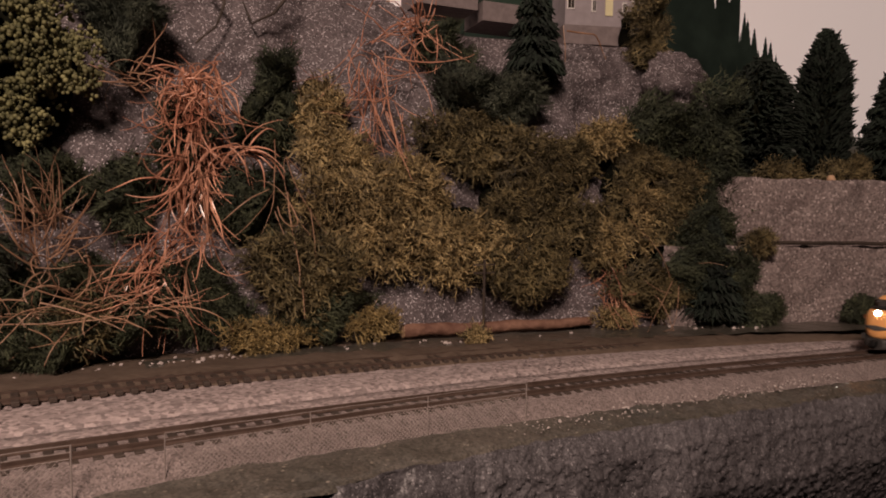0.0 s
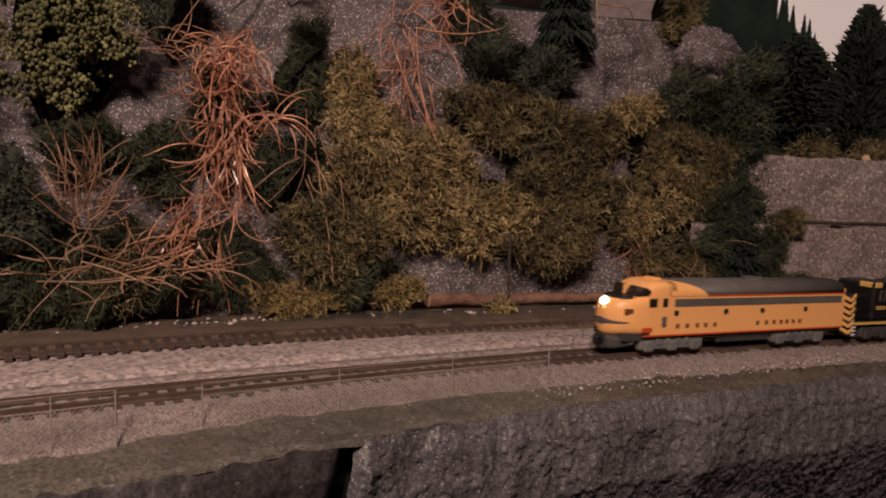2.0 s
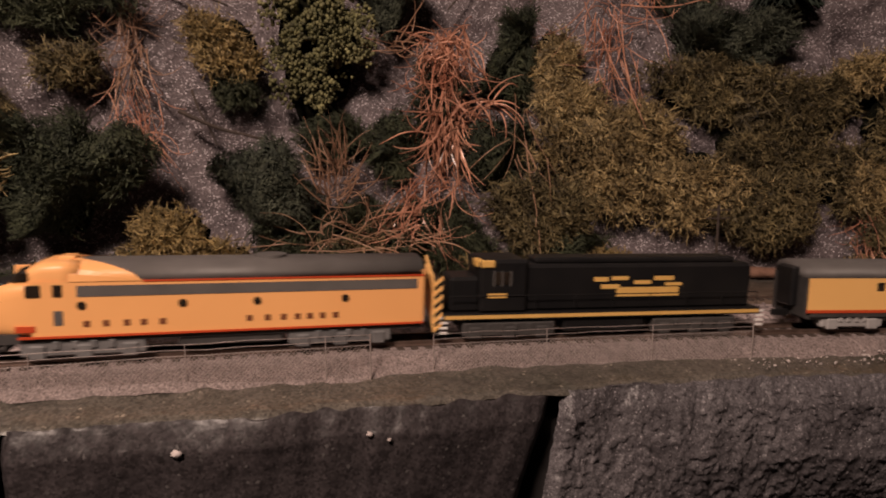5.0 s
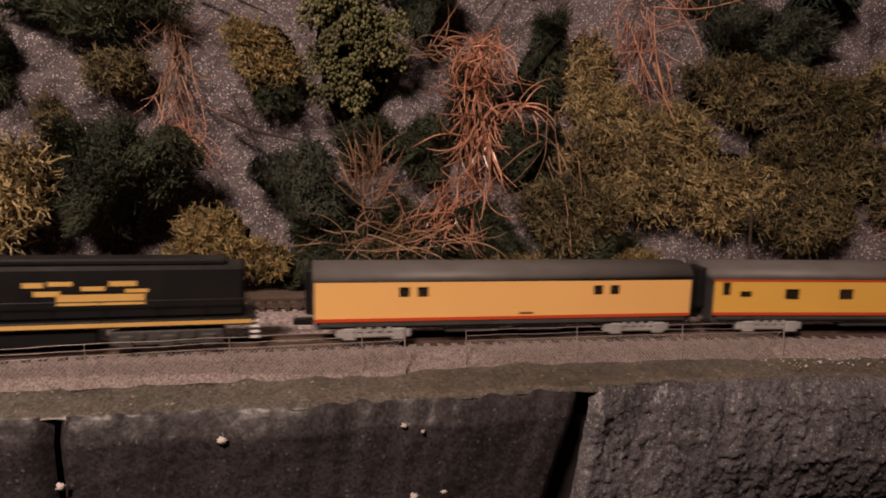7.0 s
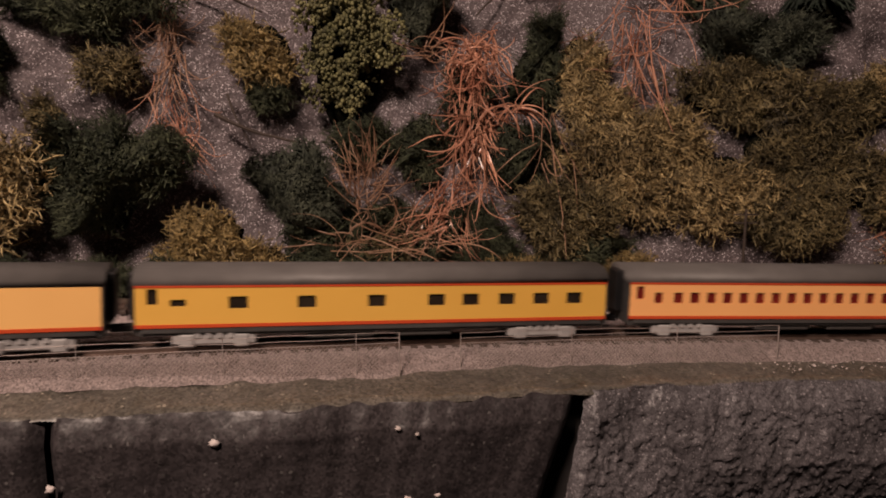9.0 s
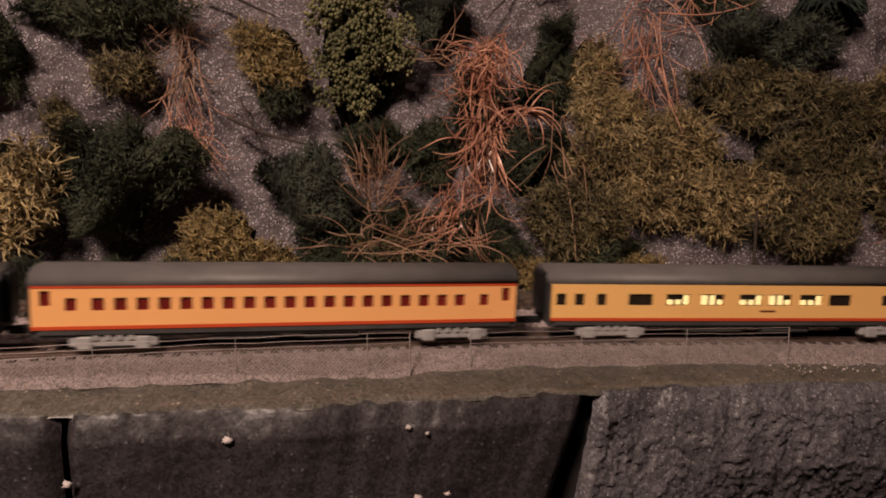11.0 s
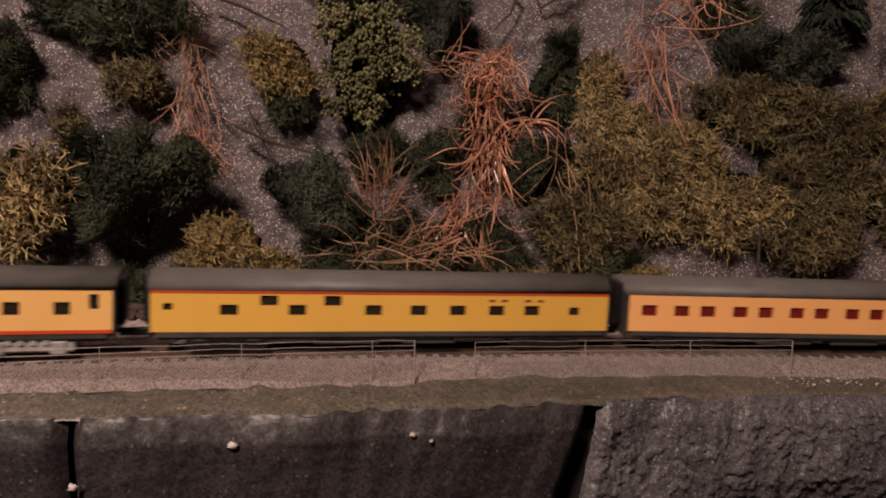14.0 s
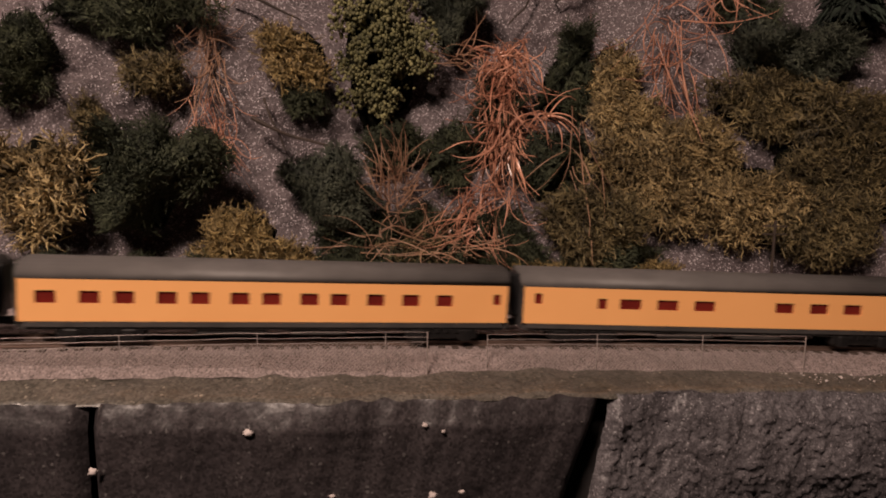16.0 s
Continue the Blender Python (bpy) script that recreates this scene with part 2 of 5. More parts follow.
def seeds_on(c, r, n, shell=0.45, lobes=7):
    """Places and outward ways on the camera's side of a lump that is made of several uneven lobes."""
    rnd = np.random.default_rng(int(abs(c[0]) * 91000 + abs(c[2]) * 57000))
    w = rnd.normal(size=(lobes, 3))
    w /= np.linalg.norm(w, axis=1, keepdims=True)
    w[:, 1] = -0.4 * np.abs(w[:, 1])
    w[0] = 0
    mid, size = w * (0.48 + 0.32 * rnd.random((lobes, 1))), 0.28 + 0.27 * rnd.random((lobes, 1))
    size[0] = 0.66
    pick = RNG.choice(lobes, n, p=(size[:, 0] ** 2 / (size[:, 0] ** 2).sum()))
    p = RNG.normal(size=(n, 3))
    p /= np.linalg.norm(p, axis=1, keepdims=True)
    p[:, 1] = np.where(p[:, 1] > 0.35, -p[:, 1], p[:, 1])
    bump = np.array([1 + 0.30 * noise.noise(Vector(q * 2.6) + Vector((c[0] * 90, 0, c[2] * 70))) for q in p])[:, None]
    k = 1 - shell * RNG.random((n, 1)) ** 1.5
    return np.array(c) + (mid[pick] + p * size[pick] * k * bump) * np.array(r), p


def walkers(start, way, k, step, curl, droop=0.0):
    """Random curling lines from the given starts."""
    pts, d = [start], way / np.linalg.norm(way, axis=1, keepdims=True)
    for _ in range(k - 1):
        d = d + curl * RNG.normal(size=d.shape) + np.array([0, 0, -droop])
        d /= np.linalg.norm(d, axis=1, keepdims=True)
        pts.append(pts[-1] + d * step)
    return np.stack(pts, 1)


# ---------------------------------------------------------------- plan
def smooth(coef, x, lo, hi):
    """A polynomial in (x - 0.1) / 0.3, straight beyond its ends."""
    e = min(max(x, lo), hi)
    q, val, der = (e - 0.1) / 0.3, 0.0, 0.0
    for k in coef:
        der = der * q + val
        val = val * q + k
    return val + der / 0.3 * (x - e)


def y_track(x):
    """The front track's middle: a gentle curve, straight beyond its ends."""
    return smooth((0.0060, 0.0073, -0.0356, 0.0236, 0.0013), x, -0.30, 0.42)


def z_bed(x):
    """The slight grade of the track."""
    return smooth((-0.0017, 0.0024, -0.0078, 0.0004), min(max(x, -0.30), 0.50), -0.30, 0.50)


ARC_X = np.linspace(-1.8, 2.0, 3801)
ARC_S = np.concatenate([[0], np.cumsum(np.hypot(np.diff(ARC_X), np.diff([y_track(x) for x in ARC_X])))])
ARC_S -= np.interp(0.1, ARC_X, ARC_S) - 0.1


def y_foot(x):
    return 0.112 - (x - 0.1) ** 2 / 2.08


def hill_y(x, z):
    return y_foot(x) + 0.33 * z


def hill_place(x, z, out=0.0):
    return (x, hill_y(x, z) - out, z)


# ---------------------------------------------------------------- ground, rock and hill
def strip(name, xs, rows, material, label, jitter=0.0, smooth=True, kind="structure"):
    """A ground sheet: rows are functions x -> (y, z), from front to back."""
    v = []
    for i, r in enumerate(rows):
        for x in xs:
            y, z = r(x)
            nz = jitter * noise.noise(Vector((x * 120, y * 120, i * 0.3)))
            v.append((x, y, z + nz))
    n = len(xs)
    f = [(i * n + j, i * n + j + 1, (i + 1) * n + j + 1, (i + 1) * n + j) for i in range(len(rows) - 1) for j in range(n - 1)]
    ob = link_mesh(name, v, f, material, smooth=smooth)
    return tagged(ob, label, "ground", kind=kind)


def lip(x):
    """The front edge of the verge."""
    off = float(np.interp(x, (-0.2284, -0.1891, -0.1508, -0.1132, -0.0756, -0.0473, -0.0188, 0.0199, 0.0495, 0.0695, 0.0899, 0.1209, 0.1628, 0.2051, 0.2474, 0.3114, 0.3773), (-0.0191, -0.0190, -0.0190, -0.0210, -0.0266, -0.0301, -0.0330, -0.0338, -0.0337, -0.0334, -0.0284, -0.0279, -0.0270, -0.0257, -0.0243, -0.0234, -0.0236)))
    return y_track(x) + off + 0.0020 * noise.noise(Vector((x * 40, 0.3, 0))) + 0.0010 * noise.noise(Vector((x * 160, 0.9, 0)))


def z_lip(x):
    """How much higher or lower than the usual step the verge ends."""
    return z_bed(x) + float(np.interp(x, (-0.2284, -0.1891, -0.1508, -0.1132, -0.0756, -0.0473, -0.0188, 0.0199, 0.0495, 0.0695, 0.0899, 0.1209, 0.1628, 0.2051, 0.2474, 0.3114, 0.3773), (-0.0110, -0.0083, -0.0061, -0.0044, -0.0031, -0.0023, -0.0017, -0.0011, -0.0008, -0.0007, -0.0006, -0.0008, -0.0014, -0.0019, -0.0023, -0.0030, -0.0039)))


def bed(x):
    """The front edge of the ballast."""
    off = float(np.interp(x, (-0.1, 0.017, 0.022, 0.033, 0.038, 0.138, 0.145, 0.3), (-0.0155, -0.0195, -0.0170, -0.0160, -0.0150, -0.0148, -0.0150, -0.0160)))
    return y_track(x) + off + 0.0010 * noise.noise(Vector((x * 210, 0.1, 0))) + 0.0006 * noise.noise(Vector((x * 700, 0.4, 0)))


XS = np.linspace(-0.7, 0.9, 640)
XL = np.concatenate([np.linspace(-1.3, -0.71, 50), XS, np.linspace(0.91, 1.8, 60)])
strip("ground", XL, [lambda x: (lip(x), -0.0085 + z_lip(x))]
      + [lambda x, q=q: (lip(x) + (y_track(x) - 0.012 - lip(x)) * q, -0.0078 + 0.0016 * q + z_lip(x) * (1 - q) + z_bed(x) * q) for q in (0.05, 0.2, 0.4, 0.6, 0.8, 1.0)], M_TURF, "dull grey-green flocked verge in front of the track", 0.0009)
strip("ballast_bed", XL, [lambda x: (bed(x), -0.0074 + z_bed(x)), lambda x: (bed(x) * 0.75 + (y_track(x) - 0.0095) * 0.25, -0.0052 + z_bed(x)), lambda x: (bed(x) * 0.4 + (y_track(x) - 0.0095) * 0.6, -0.0034 + z_bed(x))]
      + [lambda x, q=q, z=z: (y_track(x) + q, z + z_bed(x)) for q, z in ((-0.0095, -0.0019), (-0.004, -0.0017), (0.004, -0.0017), (0.0095, -0.0019), (0.014, -0.0034), (0.018, -0.0050))],
      M_BALLAST, "brownish fine gravel ballast round the front track", 0.0005)
strip("ballast_between", XS, [lambda x, q=q, z=z: (y_track(x) + q, z + z_bed(x)) for q, z in ((0.0125, -0.0044), (0.016, -0.0036), (0.021, -0.0038), (0.0255, -0.0039), (0.0262, -0.0052), (0.0275, -0.0036), (0.034, -0.0031), (0.042, -0.0030), (0.050, -0.0034), (0.060, -0.0028), (0.064, -0.003))],
      M_PALEBALLAST, "pale pinkish gravel bed between the tracks", 0.00022)
strip("ground_rear", XS, [lambda x, q=q, z=z: (y_track(x) + (y_foot(x) + 0.03 - y_track(x)) * q, z + z_bed(x) * max(0.0, 1.6 - 1.6 * q)) for q, z in
      ((0.35, -0.0055), (0.37, -0.0028), (0.40, -0.0021), (0.45, -0.0014), (0.52, -0.0015), (0.6, -0.0032), (0.7, -0.0050), (0.85, -0.0048), (1.0, -0.0030))],
      M_BROWN, "brown earth round the rear track", 0.001)
strip("ground_far", np.linspace(-0.7, 0.9, 200), [lambda x, q=q: (y_foot(x) + q, -0.0044) for q in (-0.03, -0.014, -0.002)], M_TURF,
      "green turf at the foot of the hill", 0.0012)


def rock_face(name, x0, x1, nx, nz, material, label, rough, fine, lean, slant0=0.0, slant1=0.0):
    """A casting below the verge; slant: how far its ends run to the side per metre of drop."""
    v, f = [], []
    for i in range(nz + 1):
        q = i / nz
        z = -0.0078 - 0.085 * q ** 1.15
        a, b = x0 + slant0 * (z + 0.0078), x1 + slant1 * (z + 0.0078)
        for j in range(nx + 1):
            x = a + (b - a) * j / nx
            y = lip(x0 + (x1 - x0) * j / nx) - 0.0003 - lean * q - 0.003 * min(1, q * 9)
            z0 = z_lip(x)
            p = Vector((x, z, 0))
            d = rough * noise.noise(p * 38) + rough * 0.6 * noise.noise(p * 95)
            d += fine * (0.6 - 2.2 * abs(noise.noise(p * 230))) + fine * 0.8 * (0.3 - abs(noise.noise(p * 520))) + fine * 0.5 * noise.noise(p * 1100)
            if fine > 0.0005:
                pw = p + Vector((noise.noise(p * 240), noise.noise(p * 240 + Vector((9, 0, 0))), 0)) * 0.0022
                near = noise.voronoi(pw * 260)[0]
                d += 0.00010 * near[0] - 0.00075 * max(0.0, 0.12 - (near[1] - near[0])) / 0.12
                near = noise.voronoi(pw * 620)[0]
                d += 0.00007 * near[0]
                y += 0.055 * max(0.0, q - 0.34) ** 1.1 * min(1.0, max(0.0, (x - 0.085) / 0.07))
            fade = min(1, q * 22)
            edge = 0.004 * max(0, 1 - min(j, nx - j) * abs(b - a) / nx / 0.004) ** 2
            v.append((x, y + d * fade + edge, z + z0 + (0.0012 * noise.noise(p * 200) if q == 0 else 0.4 * d * fade)))
    n = nx + 1
    for i in range(nz):
        for j in range(nx):
            f.append((i * n + j, (i + 1) * n + j, (i + 1) * n + j + 1, i * n + j + 1))
    return tagged(link_mesh(name, v, f, material, smooth=True), label, "rock face", kind="structure")


rock_face("rock_face_1", -0.70, -0.0715, 260, 60, M_PLASTER, "dark smooth plaster rock face below the verge", 0.0010, 0.00022, -0.002)
rock_face("rock_face_2", -0.0700, 0.0680, 220, 90, M_PLASTER, "dark smooth plaster rock slab below the verge", 0.0009, 0.00022, -0.004, 0.0, 0.30)
rock_face("rock_face_3", 0.0710, 0.90, 1300, 120, M_ROUGH, "rough flaky grey rock casting below the verge", 0.0015, 0.00051, 0.010, 0.22, 0.0)
tagged(link_mesh("rock_backing", *merge(box(-0.7, 0.9, -0.0, 0.02, -0.12, -0.012), box(0.04, 0.085, -0.024, 0.0, -0.10, -0.013)), M_FASCIA), "black gap behind the rock castings", "backing", kind="structure")

# hill
HX, HZ = np.linspace(-0.60, 0.37, 420), np.linspace(-0.006, 0.225, 144)
hv = []
for z in HZ:
    for x in HX:
        p = Vector((x, 0, z))
        d = 0.016 * noise.noise(p * 14) + 0.007 * noise.noise(p * 38) + 0.0022 * noise.noise(p * 120) + 0.0009 * noise.noise(p * 420)
        top = max(0.0, z - 0.165 - 0.024 * min(1.0, max(0.0, (0.205 - x) / 0.04)) - 0.01 * noise.noise(Vector((x * 9, 3, 0))))
        k = min(1.0, (z + 0.006) * 40)
        hv.append((x, hill_y(x, z) + 0.010 + d * k + top * 4.0, z - top * 0.75))
n = len(HX)
hf = [(i * n + j, i * n + j + 1, (i + 1) * n + j + 1, (i + 1) * n + j) for i in range(len(HZ) - 1) for j in range(n - 1)]
tagged(link_mesh("hillside", hv, hf, M_GRANITE, smooth=True), "steep hillside of grey-pink granite grit", "hillside", kind="structure")


# retaining walls at the foot of the far bend
def retaining_wall(name, x0, x1, off, z0, z1, label):
    v, f = [], []
    nx, nz = 160, 22
    for i in range(nz + 1):
        for j in range(nx + 1):
            x, z = x0 + (x1 - x0) * j / nx, z0 + (z1 - z0) * i / nz
            p = Vector((x, 5, z))
            d = 0.0022 * noise.noise(p * 60) + 0.0011 * noise.noise(p * 260)
            v.append((x, y_foot(x) + off + d, z + (0.0015 * noise.noise(p * 130) if i == nz else 0)))
    n = nx + 1
    f = [(i * n + j, i * n + j + 1, (i + 1) * n + j + 1, (i + 1) * n + j) for i in range(nz) for j in range(nx)]
    m = len(v)
    v += [(v[nz * n + j][0], y_foot(v[nz * n + j][0]) + off + 0.016, z1) for j in range(n)]
    f += [(nz * n + j, nz * n + j + 1, m + j + 1, m + j) for j in range(nx)]
    return tagged(link_mesh(name, v, f, M_WALLROCK, smooth=True), label, "retaining wall", kind="structure")


retaining_wall("wall_lower", 0.30, 0.85, 0.0, -0.006, 0.0405, "lower pinkish-grey rubble retaining wall")
retaining_wall("wall_upper", 0.33, 0.85, 0.013, 0.039, 0.0805, "upper pinkish-grey rubble retaining wall")
ledge = tubes(np.stack([np.stack([np.linspace(0.345, 0.85, 60), [y_foot(x) - 0.0012 for x in np.linspace(0.345, 0.85, 60)],
              [0.0425 + 0.0006 * noise.noise(Vector((x * 70, 0, 0))) for x in np.linspace(0.345, 0.85, 60)]], 1)]), np.full((1, 60), 0.0013), 6)
tagged(link_mesh("wall_coping", *ledge, M_TWIG), "dark coping along the lower retaining wall", "coping", kind="structure")
strip("terrace", np.linspace(0.30, 0.90, 120), [lambda x, q=q: (y_foot(x) + q, 0.079) for q in (0.020, 0.06, 0.12, 0.2)], M_BROWN, "brown earth terrace above the walls", 0.003)

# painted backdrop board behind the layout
tagged(link_mesh("backdrop", *box(-0.9, 1.5, 0.42, 0.425, -0.05, 0.75), M_SKY_GLOW), "pinkish painted sky backdrop board with its lighting put in as glow", "backdrop", kind="structure")


def painted_trees(name, x0, x1, base, crest, material, y, seed, label):
    """A flat painted band of pointed tree tops on the backdrop."""
    rnd = random.Random(seed)
    v, f, x = [], [], x0
    while x < x1:
        w, h = rnd.uniform(0.010, 0.022), crest(x) * rnd.uniform(0.86, 1.08)
        tip, m = rnd.uniform(0.03, 0.06), len(v)
        prof = [(-0.5, 0.0), (0.5, 0.0), (0.5, h - tip)]
        for i in range(6):
            q = i / 6
            prof += [(0.5 * (1 - q) + 0.05, h - tip * (1 - q)), (0.5 * (1 - q) - 0.06, h - tip * (1 - q) + tip * 0.08)]
        prof += [(0, h)] + [(-a, b) for a, b in prof[:2:-1]] + [(-0.5, h - tip)]
        v += [(x + a * w, y - rnd.uniform(0, 0.0004), base + b) for a, b in prof]
        f.append(tuple(range(m, m + len(prof))))
        x += w * 0.62
    return tagged(link_mesh(name, v, f, material), label, "painting", kind="structure")


painted_trees("backdrop_forest", 0.30, 0.82, 0.0, lambda x: max(0.10, 0.46 - 0.78 * max(0, x - 0.58)), M_HILLPAINT, 0.418, 3, "dark green forest painted on the backdrop")
painted_trees("backdrop_far_trees", 0.72, 1.15, 0.0, lambda x: 0.24 - 0.12 * (x - 0.72), M_PALEPAINT, 0.4192, 5, "pale misty trees painted on the backdrop")

# the room round the layout
tagged(link_mesh("room_walls", *merge(box(-2.6, -2.5, -2.5, 1.6, -1.1, 1.5), box(2.5, 2.6, -2.5, 1.6, -1.1, 1.5), box(-2.6, 2.6, -2.6, -2.5, -1.1, 1.5), box(-2.6, 2.6, 1.6, 1.7, -1.1, 1.5)), M_ROOM), "plain painted room walls", "wall", kind="structure")
tagged(link_mesh("floor", *box(-2.6, 2.6, -2.6, 1.7, -1.15, -1.1), M_FASCIA), "dark room floor", "floor", kind="structure")
tagged(link_mesh("ceiling", *box(-2.6, 2.6, -2.6, 1.7, 1.5, 1.55), M_ROOM), "plain ceiling", "ceiling", kind="structure")
tagged(link_mesh("fascia", *box(-0.7, 0.9, -0.075, -0.068, -0.6, -0.088), M_FASCIA), "dark benchwork fascia", "fascia", kind="structure")

# ---------------------------------------------------------------- tracks
TIE_V, TIE_F = bevel_box(-0.0011, 0.0011, -0.0078, 0.0078, -0.0018, -0.0003, 0.0002)


def track(name, off, z, label, lift, x0, x1):
    tr = thing(name, (0.1, y_track(0.1) + off, z), label, "track", "model railway tracks")
    xs = np.linspace(x0, x1, 240)
    for s in (-0.0045, 0.0045):
        v, f = [], []
        prof = [(-0.0009, -0.0016), (0.0009, -0.0016), (0.0009, -0.0013), (0.0003, -0.0010), (0.0004, -0.0002), (0.0004, 0.0), (-0.0004, 0.0), (-0.0004, -0.0002), (-0.0003, -0.0010), (-0.0009, -0.0013)]
        for x in xs:
            v += [(x, y_track(x) + off + s + a, z + z_bed(x) + b) for a, b in prof]
        k = len(prof)
        f = [(i * k + j, i * k + (j + 1) % k, (i + 1) * k + (j + 1) % k, (i + 1) * k + j) for i in range(len(xs) - 1) for j in range(k)]
        link_mesh("rail", v, f, M_RAIL, tr)
    me = bpy.data.meshes.new("tie")
    me.from_pydata(TIE_V, [], TIE_F)
    me.materials.append(M_TIE)
    rnd = random.Random(4)
    for i in range(146):
        x = -0.20 + i * 0.0045
        ob = new("tie", me)
        ob.parent = tr
        ob.matrix_basis = pose(x - 0.1, y_track(x) - y_track(0.1) + rnd.uniform(-0.0004, 0.0004), lift + z_bed(x) + rnd.uniform(-0.0002, 0.0002), 0, 0, math.degrees(math.atan((y_track(x + 0.002) - y_track(x - 0.002)) / 0.004)) + rnd.uniform(-2, 2))
    return tr


track("front_track", 0.0, 0.0, "single track with brown rails on dark plastic ties", -0.0012, -1.28, 1.78)
track("rear_track", 0.0590, -0.0010, "rear track sunk in brown earth with dark tie ends", -0.0003, -0.68, 0.88)


# ---------------------------------------------------------------- fences
def fence(x0, x1, post_gap, label, off0, off1, zb, zm, zt, rise):
    fe = thing("chain_link_fence", (x0, y_track(x0) + off0, zb), label, "fence", "trackside fences")
    yy = lambda x: y_track(x) + off0 + (off1 - off0) * (x - x0) / (x1 - x0)
    up = lambda x: rise * (x - x0) / (x1 - x0)

    def wire(a, b, r, name, k=8):
        xs, zs = np.linspace(a[0], b[0], k), np.linspace(a[1], b[1], k)
        ln = np.stack([xs, [yy(x) for x in xs], [z + up(x) + 0.00035 * noise.noise(Vector((x * 90, z * 300, 0))) for x, z in zip(xs, zs)]], 1)[None]
        link_mesh(name, *tubes(ln, np.full((1, k), r), 4), M_FENCE, fe)
    x = x0
    while x < x1 - 0.001:
        link_mesh("post", *cylinder((x, yy(x), (zb + zt) / 2 - 0.0006 + up(x)), 2, 0.00015, zt - zb + 0.0012, 6), M_FENCE, fe)
        x += post_gap
    link_mesh("post", *cylinder((x1, yy(x1), (zb + zt) / 2 - 0.0006 + up(x1)), 2, 0.00022, zt - zb + 0.0012, 6), M_FENCE, fe)
    for z in (zt, zt - 0.0016, zt - 0.0032):
        wire((x0, z), (x1, z), 0.00009, "rail_wire", 30)
    lines = []
    h, pitch = zm - zb, 0.00125
    for s in (1, -1):
        for q in np.arange(x0 - h, x1 + h, pitch):
            a, b = (q, zb), (q + h, zm)
            if s < 0:
                a, b = (q + h, zb), (q, zm)
            if min(a[0], b[0]) < x0 or max(a[0], b[0]) > x1:
                continue
            lines.append([(a[0], yy(a[0]), a[1] + up(a[0])), (b[0], yy(b[0]), b[1] + up(b[0]))])
    ob = link_mesh("chain_link", *tubes(np.array(lines), np.full((len(lines), 2), 0.000065), 3), M_FENCE, fe)
    ob["kind"] = "stuff"


fence(-0.1414, 0.0170, 0.0365, "grey chain-link fence with three top wires beside the track", -0.0104, -0.0185, -0.0038, 0.0077, 0.0106, -0.0015)
fence(0.0356, 0.1418, 0.0354, "short grey chain-link fence with three top wires beside the track", -0.0147, -0.0144, -0.0053, 0.0039, 0.0069, -0.0020)


# ---------------------------------------------------------------- vegetation
def moss(label, x, z, rx, rz, material, n, length=0.0076, rad=0.00070, out=0.0, depth=None, curl=0.5, name="lichen_bush", y=None, core=True):
    depth = depth or min(rx, rz) * 0.75 + 0.004
    c = (x, (hill_y(x, z) if y is None else y) - out, z)
    th = thing(name, (c[0], c[1] + depth * 0.5, c[2] - rz * 0.8), label, "bush", "hillside bushes")
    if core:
        # added dark lump: its colour gives the shade between the sprigs
        link_mesh("core", *blob((c[0], c[1] + 0.35 * depth, c[2]), (rx * 0.62, depth * 0.50, rz * 0.62), 0.35, 14, 20, seed=int(x * 977) % 50), M_SHADE_CORE, th, smooth=True)
    if rad > 0.0005:
        n, rad, length, curl = int(n * 0.95), rad * 0.56, length * 1.45, 0.75
    else:
        n, length = int(n * 1.0), length * 1.35
    p, w = seeds_on(c, (rx, depth, rz), n)
    st = length / 4
    way = w + 0.7 * RNG.normal(size=w.shape) + np.array([0, -0.2, 0.15])
    main = walkers(p - w * length * 0.3, way, 5, st, curl)
    taper = np.array([1.0, 0.95, 0.85, 0.7, 0.35])
    r = rad * (0.7 + 0.6 * RNG.random((len(main), 1))) * taper
    fork = walkers(main[:, 2], (main[:, 3] - main[:, 2]) + st * 0.9 * RNG.normal(size=(len(main), 3)), 4, st * 0.8, curl)
    fork2 = walkers(main[:, 3], (main[:, 3] - main[:, 2]) + st * 1.0 * RNG.normal(size=(len(main), 3)), 3, st * 0.7, curl)
    m1, m2, m3 = tubes(main, r), tubes(fork, r[:, 2:3] * np.array([0.9, 0.8, 0.65, 0.3])), tubes(fork2, r[:, 3:4] * np.array([0.95, 0.7, 0.3]))
    k1, k2 = len(m1[0]), len(m1[0]) + len(m2[0])
    ob = link_mesh("foliage", np.concatenate([m1[0], m2[0], m3[0]]), np.concatenate([m1[1], m2[1] + k1, m3[1] + k2]), material, th)
    ob["kind"] = "stuff"
    return th


def uneven(th, r):
    """Bends a shrub out of its round outline by a smooth field of waves."""
    ph = RNG.random((6, 3)) * 6.28
    for ob in th.children:
        me = ob.data
        co = np.empty(len(me.vertices) * 3, np.float32)
        me.vertices.foreach_get("co", co)
        p = co.reshape(-1, 3)
        d = np.zeros_like(p)
        for i, (w, a) in enumerate(((1.6, 0.24), (2.7, 0.17), (4.6, 0.10))):
            q = p * (w / r)
            d[:, 0] += a * r * np.sin(q[:, 2] * 1.1 + ph[i, 0]) * np.cos(q[:, 0] * 0.6 + ph[i + 3, 0])
            d[:, 2] += a * r * np.sin(q[:, 0] * 1.1 + ph[i, 1]) * np.cos(q[:, 2] * 0.6 + ph[i + 3, 1])
            d[:, 1] += a * r * np.sin(q[:, 0] * 1.2 + ph[i, 2]) * np.cos(q[:, 2] * 1.2 + ph[i + 3, 2])
        me.vertices.foreach_set("co", (p + d).ravel())
        me.update()


